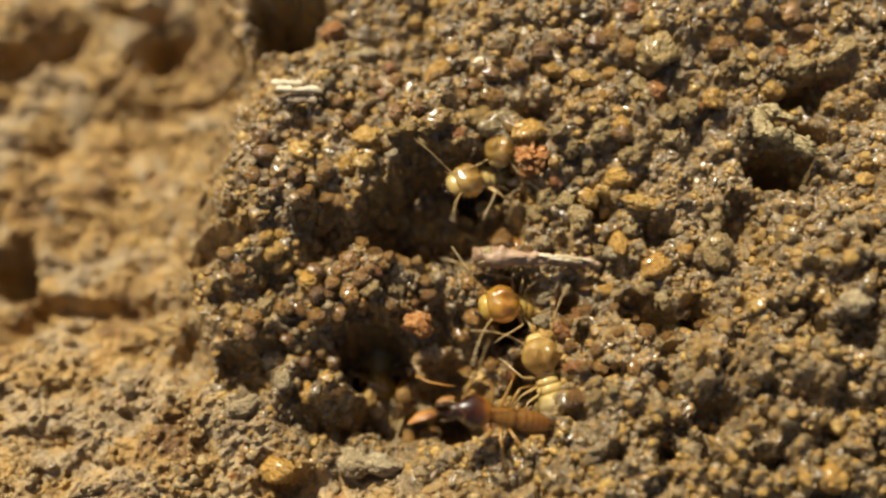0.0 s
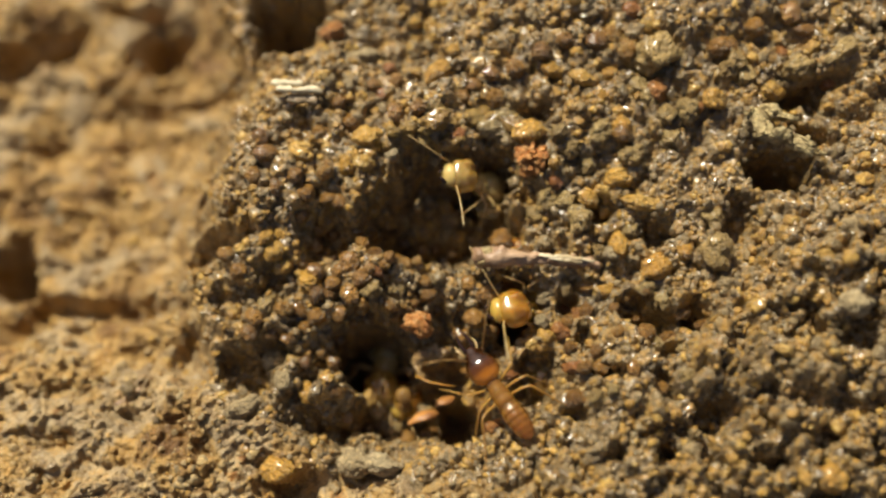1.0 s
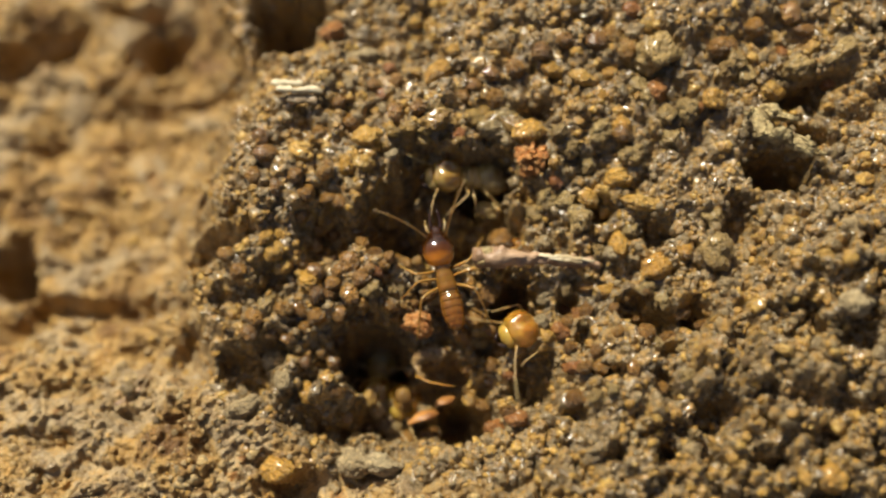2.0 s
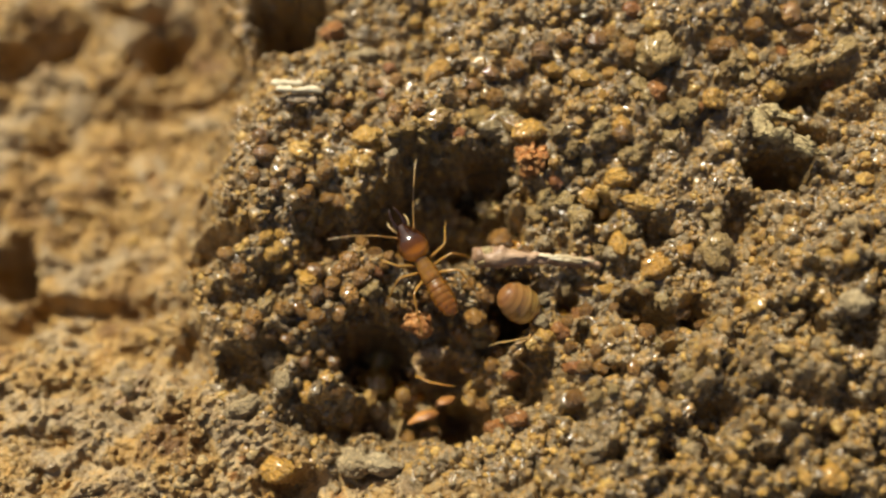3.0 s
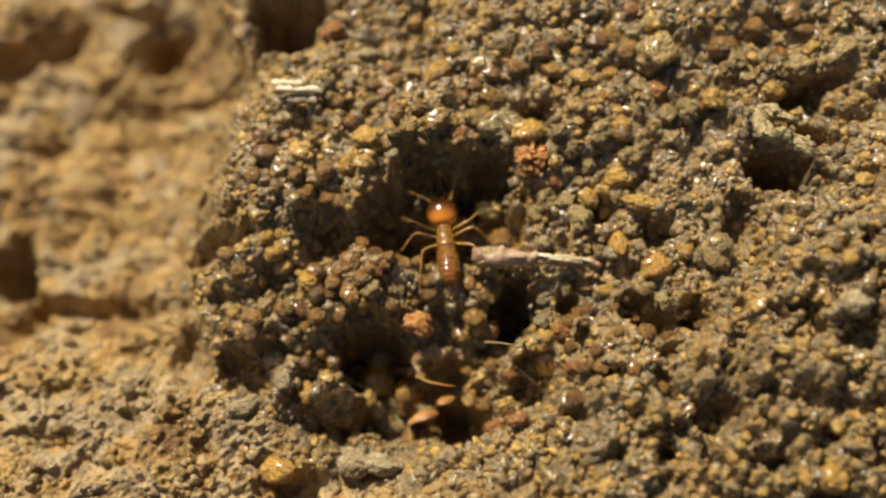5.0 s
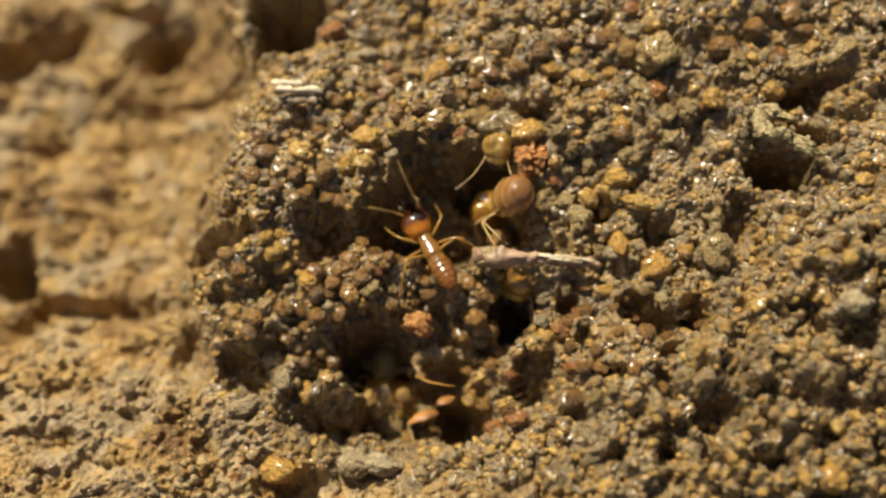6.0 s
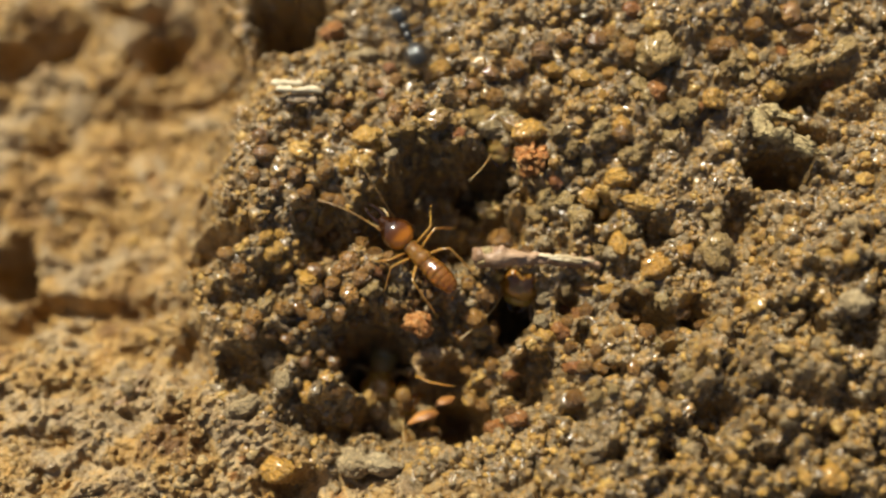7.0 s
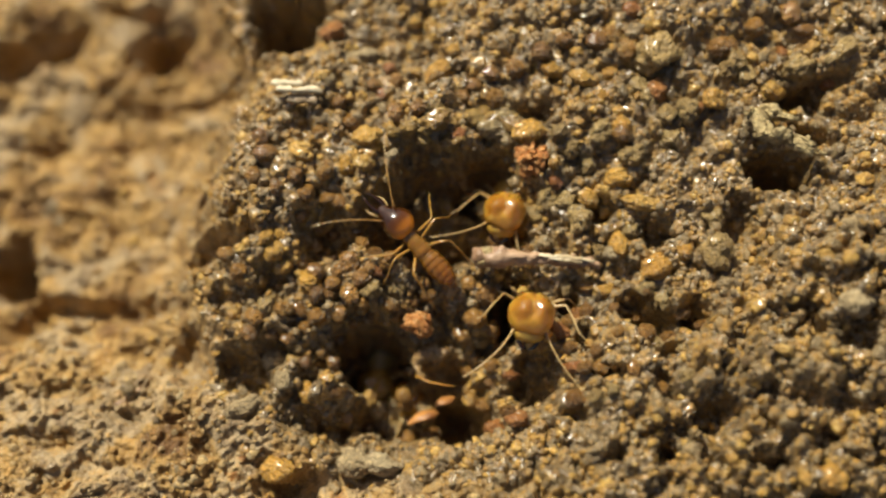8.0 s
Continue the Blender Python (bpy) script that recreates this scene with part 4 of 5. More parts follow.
wood_splinter("dusty pinkish splinter of rotten wood bridging the small hole", (3.70, -0.55, 0.25), -3, 5.1)
lump_thing("wet_clod", "glistening wet clod overhanging the upper burrow", "clod", (0.92, 0.55, 0.5), WET_CLOD, (2.15, 5.02, 0.75), (0, 0, 4), 0.5, 14)
lump_thing("wet_clod", "smaller wet clod hanging from the burrow's rim", "clod", (0.42, 0.36, 0.5), WET_CLOD, (0.45, 4.62, 0.15), (0, 0, 30), 0.5, 15)
lump_thing("rusty_crumb", "rough rust-red crumb on the burrow rim", "crumb", (0.62, 0.66, 0.5), BRICKISH, (3.46, 3.50, 1.0), (10, 0, 20), 0.62, 3, 5)
lump_thing("orange_crumb", "sharp-edged orange brick-like crumb between the burrows", "crumb", (0.62, 0.42, 0.4), BRICKISH, (-0.99, -2.66, -1.44), (0, 15, -12), 0.5, 8)
husk("seed_husk", "split orange-brown seed husk lying in the lower hollow", 1.5, 0.42, (-0.74, -5.93, -3.84), (-60, 10, 22))
husk("seed_husk", "smaller piece of orange-brown seed husk", 1.0, 0.3, (0.09, -5.31, -3.67), (-50, 20, 30))
pale_flake("pale crooked stone flake arching over a dark gap", (13.30, 4.30, 1.98), (0, 0, 0))
lump_thing("amber_drop", "glossy amber bead in the lower hollow", "bead", (0.36, 0.36, 0.34), RESIN, (-1.61, -5.09, -3.40), (0, 0, 0), 0.08, 2, 3)


def curled_case(label, at, turn):
    """A curled earthen insect case: a thick bent roll with a loose bristle across its mouth."""
    thing = tagged(new("insect_case"), label, "insect case")
    bm = bmesh.new()
    n = 26
    pts, radii = [], []
    for k in range(n + 1):
        f = k / n
        a = radians(35 + 200 * f)
        pts.append((0.62 * math.cos(a), 0.62 * math.sin(a), 0.16 * math.sin(math.pi * f)))
        radii.append((0.40 - 0.22 * f) * (0.5 if k in (0, n) else 1.0))
    tube(bm, pts, radii, 18)
    roughen(bm, 0.20, 0.5, 7)
    roughen(bm, 0.10, 0.15, 8)
    part("roll", bm, WET_CASE, thing)
    bm = bmesh.new()
    tube(bm, [(-0.7, -0.45, 0.25), (-0.2, -0.72, 0.34), (0.4, -0.86, 0.38), (0.9, -0.92, 0.38)], [0.05, 0.06, 0.055, 0.03], 7)
    part("bristle", bm, AMBER, thing)
    thing.matrix_world = pose(*(c * MM for c in at), *turn)
    return thing


curled_case("curled brown insect case in the lower hollow", (-0.40, -4.05, -2.75), (0, 0, 0))
splinter("plant_fibre", "thin dark plant fibre lying on the clay", "fibre", 1.7, 0.07, (DUSTY,), (-12.72, -5.12, -3.52), 32, 0, 1, 11)
splinter("plant_fibre", "short thin pale plant fibre under the splinter", "fibre", 1.3, 0.06, (WEATHERED,), (3.69, -1.78, -2.09), 75, 0, 1, 12)
lump_thing("empty_cast", "pale translucent cast skin at the burrow rim", "cast skin", (0.62, 0.36, 0.30), CAST, (1.93, 2.25, -1.55), (0, 8, -6), 0.3, 6)


def scatter(name, count, sizes, seed, label, taken=0.8, fine=3, material=CRUMBS, sunk=0.3, rough=0.45, clay=False):
    """Loose crumbs too many to count, as one object: worn lumps strewn over the crust."""
    rng = np.random.default_rng(seed)
    shapes = []
    for k in range(8):
        me = pebble_mesh("lump", 100 + k + seed, rough, material, fine)
        co = np.empty(len(me.vertices) * 3, np.float32)
        me.vertices.foreach_get("co", co)
        tri = np.empty(len(me.polygons) * 3, np.int32)
        me.loops.foreach_get("vertex_index", tri)
        shapes.append((co.reshape(-1, 3) / MM, tri.reshape(-1, 3)))
        bpy.data.meshes.remove(me)
    x, y = rng.uniform(-19.5, 19.5, count * 3), rng.uniform(-14, 14, count * 3)
    chance = 0.04 + 0.96 * crust(x, y) * (0.25 + 0.75 * slope((fractal(x, y, 1.8, 2, 91) - 0.45) * 18)) * (1 - 0.7 * shaft(x, y))
    if clay:
        chance = (1 - crust(x, y)) * (0.10 + 0.9 * skirt(x, y)) * slope((fractal(x, y, 1.6, 2, 95) - 0.42) * 18)
    keep = rng.uniform(0, 1, len(x)) < chance
    x, y = x[keep][:count], y[keep][:count]
    r = sizes[0] + (sizes[1] - sizes[0]) * rng.uniform(0, 1, len(x)) ** 2.2
    tx, ty, tr = (np.array(c) for c in zip(*TAKEN))
    free = np.ones(len(x), bool)
    for a, b, c in zip(tx, ty, tr):
        free &= (x - a) ** 2 + (y - b) ** 2 > (taken * (c + r)) ** 2
    x, y, r = x[free], y[free], r[free]
    z = ground_height(x, y) - sunk * r
    verts, faces, base = [], [], 0
    for i in range(len(x)):
        co, tri = shapes[i % 8]
        turn = np.array(Euler(rng.uniform(0, 6.28, 3)).to_matrix())
        verts.append((co * rng.uniform(0.7, 1.25, 3)) @ turn.T * r[i] + (x[i], y[i], z[i]))
        faces.append(tri + base)
        base += len(co)
    ob = new(name, raw_mesh(name, np.concatenate(verts), np.concatenate(faces), material))
    ob.parent = ground
    return tagged(ob, label, kind="stuff")


scatter("soil_crumbs", 2400, (0.14, 0.34), 3, "damp brown and ochre soil crumbs")
scatter("soil_beads", 7000, (0.09, 0.20), 5, "small rounded wet soil grains", 0.7, 2, rough=0.3)
scatter("soil_grit", 12000, (0.04, 0.12), 4, "fine gritty soil", 0.7, 1)
scatter("clay_crumbs", 2200, (0.06, 0.26), 6, "broken ochre clay crumbs", 0.8, 2, CLAY_CRUMBS, 0.35, 0.6, True)


# ---------------------------------------------------------------- termites
def leg(name, side, reach, back, parent, at, material, thick=0.052):
    """One jointed leg, hinged at the body: thigh up and out, shin down, foot on the ground."""
    bm = bmesh.new()
    s = side
    pts = [(0, 0, 0), (0.16 * reach * s, 0.04 * back, 0.10), (0.36 * reach * s, 0.10 * back, 0.26), (0.56 * reach * s, 0.18 * back, 0.36), (0.60 * reach * s, 0.24 * back, 0.35), (0.74 * reach * s, 0.55 * back, 0.06), (0.86 * reach * s, 0.86 * back, -0.24), (0.90 * reach * s, 0.93 * back, -0.30), (reach * s, 1.1 * back, -0.36)]
    tube(bm, pts, [thick * f for f in (0.9, 1.25, 1.35, 0.85, 0.75, 0.7, 0.55, 0.4, 0.25)])
    ob = part(name, bm, material, parent)
    ob.location = Vector(at) * MM
    return ob


def feeler(parent, side, at, length, bend, thick=0.027, skin=FEELER):
    """A beaded antenna that reaches forward from the head."""
    bm = bmesh.new()
    pts, radii, beads = [], [], 17
    for i in range(beads * 3 + 1):
        f = i / (beads * 3)
        pts.append((side * bend * f * f * length, length * f * (1 - 0.12 * bend * f), 0.10 * math.sin(2.2 * f) * length - 0.12 * f * f * length))
        radii.append(thick * (1.45 - 0.5 * f) * (0.5 if i % 3 == 0 else 1.05) if i > 3 else thick * 1.7)
    tube(bm, pts, radii, 6)
    ob = part("antenna", bm, skin, parent)
    ob.location = Vector(at) * MM
    return ob


def legs_of(thing, xs, material, thick=0.052, scale=1.0):
    made = []
    for side in (-1, 1):
        for y, reach, back in ((0.55, 1.35, 1.15), (0.25, 1.55, -0.55), (-0.05, 1.45, -1.55)):
            made.append(leg("leg", side, reach * scale, back * scale, thing, (side * xs, y * scale, -0.08), material, thick))
    return made


def soldier_termite(label):
    """A soldier: dark pear-shaped head with long jaws, slim amber body. It faces +y; its middle is at the origin."""
    thing = tagged(new("soldier_termite"), label, "termite")
    bm = bmesh.new()
    loft(bm, [(0.92, 0.04, 0.16, 0.14), (0.80, 0.03, 0.25, 0.19), (0.64, 0.02, 0.30, 0.22), (0.50, 0.02, 0.31, 0.23), (0.44, 0.02, 0.29, 0.23), (0.32, 0.02, 0.34, 0.26), (0.18, 0.01, 0.36, 0.28), (0.11, 0.01, 0.34, 0.27), (0.0, 0.0, 0.38, 0.30), (-0.18, 0.0, 0.39, 0.33), (-0.34, 0.0, 0.36, 0.30)], 20)
    part("thorax", bm, SOLDIER_BODY, thing)
    bm = bmesh.new()
    loft(bm, egg(-1.82, -0.02, 0.43, 0.38, -0.02, -0.04, 90, 0.015, 10, 0.09), 24)
    belly = part("abdomen", bm, SOLDIER_BODY, thing, "glossy amber ringed abdomen")
    bm = bmesh.new()
    loft(bm, [(-0.70, 0, 0.12, 0.12), (-0.66, 0, 0.30, 0.25), (-0.48, 0, 0.50, 0.41), (-0.22, 0.02, 0.60, 0.48), (0.05, 0.03, 0.59, 0.47), (0.28, 0.02, 0.48, 0.39), (0.48, 0.0, 0.35, 0.29), (0.66, -0.02, 0.25, 0.2), (0.80, -0.03, 0.18, 0.14), (0.86, -0.03, 0.08, 0.06)], 20)
    bmesh.ops.subdivide_edges(bm, edges=bm.edges, cuts=1, smooth=0.6, use_grid_fill=True)
    head = part("head", bm, SOLDIER_HEAD, thing, "shiny dark brown head paling to amber behind")
    head.location = Vector((0, 1.38, 0.10)) * MM
    feelers = []
    for side in (-1, 1):
        bm = bmesh.new()
        tube(bm, [(0.15 * side, 0.66, 0.0), (0.19 * side, 0.88, 0.02), (0.19 * side, 1.12, 0.05), (0.15 * side, 1.36, 0.09), (0.08 * side, 1.56, 0.11)], [0.10, 0.085, 0.065, 0.045, 0.014], 8)
        part("mandible", bm, JAW, head, "long dark curved jaw")
        bm = bmesh.new()
        tube(bm, [(0.2 * side, 0.5, -0.1), (0.34 * side, 0.78, -0.08), (0.38 * side, 0.98, -0.12), (0.35 * side, 1.18, -0.2)], [0.04, 0.04, 0.034, 0.02], 6)
        part("palp", bm, FEELER, head)
        feelers.append(feeler(head, side, (0.36 * side, 0.40, 0.05), 2.7, 0.12, 0.026, BRISTLE))
    made = legs_of(thing, 0.24, AMBER, 0.05)
    thing.scale = (1.04, 1.04, 1.04)
    return thing, head, feelers, made, belly


def worker_termite(label, pale=False, size=1.0):
    """A worker: round smooth head, soft plump body. It faces +y."""
    thing = tagged(new("worker_termite"), label, "termite")
    skin, crown, back = (PALE_BODY, WORKER_PALE, PALE_SKIN) if pale else (WORKER_BODY, WORKER_HEAD, WORKER_SKIN)
    bm = bmesh.new()
    loft(bm, egg(0.40, 0.92, 0.42, 0.32))
    loft(bm, egg(0.10, 0.60, 0.47, 0.36))
    loft(bm, egg(-0.25, 0.32, 0.55, 0.42))
    part("thorax", bm, back, thing)
    bm = bmesh.new()
    loft(bm, egg(-1.95, -0.02, 0.78, 0.68, 0.02, -0.05, 56, 0.035, 7), 24)
    belly = part("abdomen", bm, skin, thing, "plump glossy abdomen with the dark gut showing through")
    bm = bmesh.new()
    loft(bm, egg(-0.76, 0.70, 0.72, 0.60, 0.0, -0.10, 36), 48)
    for v in bm.verts:
        x, y, top = abs(v.co.x), v.co.y, max(0.0, v.co.z)
        v.co.z += 0.24 * top * math.exp(-((x - 0.36) / 0.22) ** 2 - ((y + 0.16) / 0.34) ** 2) - 0.11 * top * math.exp(-(x / 0.10) ** 2) * slope((0.12 - y) / 0.06)
        v.co.y += 0.08 * math.exp(-(x / 0.16) ** 2) * slope((-0.45 - y) / 0.08)
        v.co.x *= 1 + 0.10 * math.exp(-((y + 0.2) / 0.3) ** 2)
    roughen(bm, 0.06, 0.40, 4)
    head = part("head", bm, crown, thing, "round translucent yellow head")
    head.location = Vector((0, 1.42, 0.08)) * MM
    bm = bmesh.new()
    bm = bmesh.new()
    loft(bm, egg(0.25, 0.90, 0.52, 0.40, -0.14), 16)
    part("face_plate", bm, back, head)
    def crest(x, y):
        return 0.60 * math.sqrt(max(0.05, 1 - (x / 0.74) ** 2 - ((y + 0.03) / 0.73) ** 2)) - 0.04 * math.exp(-(x / 0.10) ** 2) + 0.01
    for stem in ([(0.0, -0.7 + 0.07 * k) for k in range(10)], [(0.055 * k, -0.07 + 0.045 * k) for k in range(9)], [(-0.055 * k, -0.07 + 0.045 * k) for k in range(9)]):
        bm = bmesh.new()
        tube(bm, [(x, y, crest(x, y)) for x, y in stem], [0.014] * len(stem), 6)
        part("suture", bm, SUTURE, head, "thin amber seam across the head")
    feelers = []
    for side in (-1, 1):
        bm = bmesh.new()
        tube(bm, [(0.26 * side, 0.66, -0.2), (0.30 * side, 0.88, -0.22), (0.16 * side, 1.05, -0.22), (0.03 * side, 1.1, -0.22)], [0.08, 0.09, 0.07, 0.02], 7)
        part("mandible", bm, JAW, head, "short brown jaw")
        feelers.append(feeler(head, side, (0.52 * side, 0.5, 0.0), 2.3, 0.3, 0.03))
    made = legs_of(thing, 0.26, FEELER, 0.05, 1.0)
    thing.scale = (size, size, size)
    return thing, head, feelers, made, belly


def black_ant(label):
    """An ant: head, waisted trunk and gaster, on long thin legs. It faces +y."""
    thing = tagged(new("black_ant"), label, "ant")
    bm = bmesh.new()
    loft(bm, egg(0.16, 0.72, 0.22, 0.24, 0.06, 0.1))
    loft(bm, egg(-0.22, 0.28, 0.19, 0.21, 0.02))
    part("trunk", bm, ANT_SKIN, thing)
    bm = bmesh.new()
    loft(bm, egg(-0.40, -0.14, 0.10, 0.15, 0.0))
    part("waist", bm, ANT_SKIN, thing)
    bm = bmesh.new()
    loft(bm, egg(-1.5, -0.34, 0.46, 0.42, 0.02, 0.1, 32, 0.025, 4), 20)
    belly = part("gaster", bm, ANT_SKIN, thing, "round shiny black gaster")
    bm = bmesh.new()
    loft(bm, egg(-0.42, 0.42, 0.38, 0.28, 0.0, -0.12, 16), 20)
    head = part("head", bm, ANT_SKIN, thing)
    head.location = Vector((0, 1.06, 0.08)) * MM
    feelers = []
    for side in (-1, 1):
        bm = bmesh.new()
        loft(bm, [(-0.07, 0, 0.02, 0.02), (-0.04, 0, 0.06, 0.07), (0.03, 0, 0.06, 0.07), (0.07, 0, 0.02, 0.02)], 10)
        eye = part("eye", bm, JAW, head, "small black eye")
        eye.location = Vector((0.32 * side, 0.1, 0.12)) * MM
        bm = bmesh.new()
        tube(bm, [(0.16 * side, 0.36, -0.06), (0.17 * side, 0.52, -0.08), (0.03 * side, 0.62, -0.08)], [0.05, 0.05, 0.015], 6)
        part("mandible", bm, SOLDIER_HEAD, head, "reddish jaw")
        bm = bmesh.new()
        tube(bm, [(0, 0, 0), (0.35 * side, 0.35, 0.25), (0.45 * side, 0.5, 0.25), (0.42 * side, 1.0, 0.0), (0.36 * side, 1.4, -0.15)], [0.03, 0.028, 0.032, 0.036, 0.03], 6)
        ob = part("antenna", bm, ANT_LEG, head)
        ob.location = Vector((0.12 * side, 0.3, 0.08)) * MM
        feelers.append(ob)
    made = legs_of(thing, 0.14, ANT_LEG, 0.042, 0.95)
    return thing, head, feelers, made, belly


SOLDIER = soldier_termite("amber soldier termite with a shiny dark head walking over soil grains")
LURKER = worker_termite("pale whitish worker termite with a greyish abdomen in the upper burrow", True, 0.95)
RAMBLER = worker_termite("yellow worker termite by the small hole under a dry splinter")
CLIMBER = worker_termite("amber worker termite with a ringed abdomen at the burrow rim", size=1.12)
PORTER = worker_termite("large honey-coloured worker termite coming out from under a splinter", size=1.2)
HANGER = worker_termite("dull pale worker termite hanging under the burrow's wet rim", True, 0.8)
DIGGER = worker_termite("shaded worker termite down in the lower burrow", True)
HELPER = worker_termite("milky worker termite backing into a crevice of the crust", True)
WATCHER = worker_termite("worker termite feeling out from under the lower hollow's edge")
ANT = black_ant("small glossy black ant hurrying over the soil")


# ---------------------------------------------------------------- what moves
def lying(nose, tail, reach, roll=0.0):
    """The pose of a body that faces +y, with its head at nose and its rump towards tail."""
    a, b = Vector(nose), Vector(tail)
    way = (a - b).normalized()
    side = way.cross(Vector((0, 0, 1))).normalized()
    m = Matrix((side, way, side.cross(way))).transposed().to_4x4()
    return Matrix.Translation((a - way * reach) * MM) @ m @ pose(0, 0, 0, 0, roll, 0)


def stride(made, track, seed, still=3.0):
    """Swings the legs of a walker in two sets of three, as far as it has gone."""
    rnd = random.Random(seed)
    times = [r[0] for r in track]
    gone = [0.0]
    for a, b in zip(track, track[1:]):
        gone.append(gone[-1] + (Vector(a[1]) - Vector(b[1])).length)
    for i, ob in enumerate(made):
        phase, at = math.pi * (i % 2) + rnd.uniform(-0.5, 0.5), ob.location.copy()
        side = -1 if i < 3 else 1
        rows = []
        for k in range(41):
            t = 0.2 * k
            swing = 17 * math.sin(2.9 * float(np.interp(t, times, gone)) + phase) + still * math.sin(1.7 * t + 2 * phase)
            up = max(0.0, 9 * math.cos(2.9 * float(np.interp(t, times, gone)) + phase))
            rows.append((t, Matrix.Translation(at) @ pose(0, 0, 0, 0, -side * up, swing)))
        walk(ob, rows)


def wave(feelers, seed, spread=28.0, reach=22.0, speed=5.0):
    """Lets the antennae feel about, each by itself."""
    rnd = random.Random(seed)
    for side, ob in zip((-1, 1), feelers):
        p, q, at, rows = rnd.uniform(0, 6), rnd.uniform(0, 6), ob.location.copy(), []
        for k in range(55):
            t = 0.15 * k if k < 54 else 8.0
            turn = -side * spread + reach * math.sin(speed * t + p) + 0.4 * reach * math.sin(2.3 * speed * t + q)
            rows.append((min(t, 8.0), Matrix.Translation(at) @ pose(0, 0, 0, 14 + 16 * math.sin(0.8 * speed * t + q), 0, turn)))
        walk(ob, rows)


def feel(ob, rows):
    """Antenna poses as seen: seconds, turn to its left, lift."""
    at = ob.location.copy()
    walk(ob, [(t, Matrix.Translation(at) @ pose(0, 0, 0, lift, 0, turn)) for t, turn, lift in rows])


def crawl(who, track, seed, nod=0.0):
    thing, head, feelers, made, belly = who
    walk(thing, [(t, lying(a, b, head.location.y / MM * thing.scale.x)) for t, a, b in track])
    stride(made, track, seed)
    at, rnd = head.location.copy(), random.Random(seed)
    p = rnd.uniform(0, 6)
    walk(head, [(t, Matrix.Translation(at) @ pose(0, 0, 0, 4 * math.sin(2.1 * t + p) - nod, 0, 7 * math.sin(1.6 * t + 2 * p))) for t in [0.4 * k for k in range(21)]])


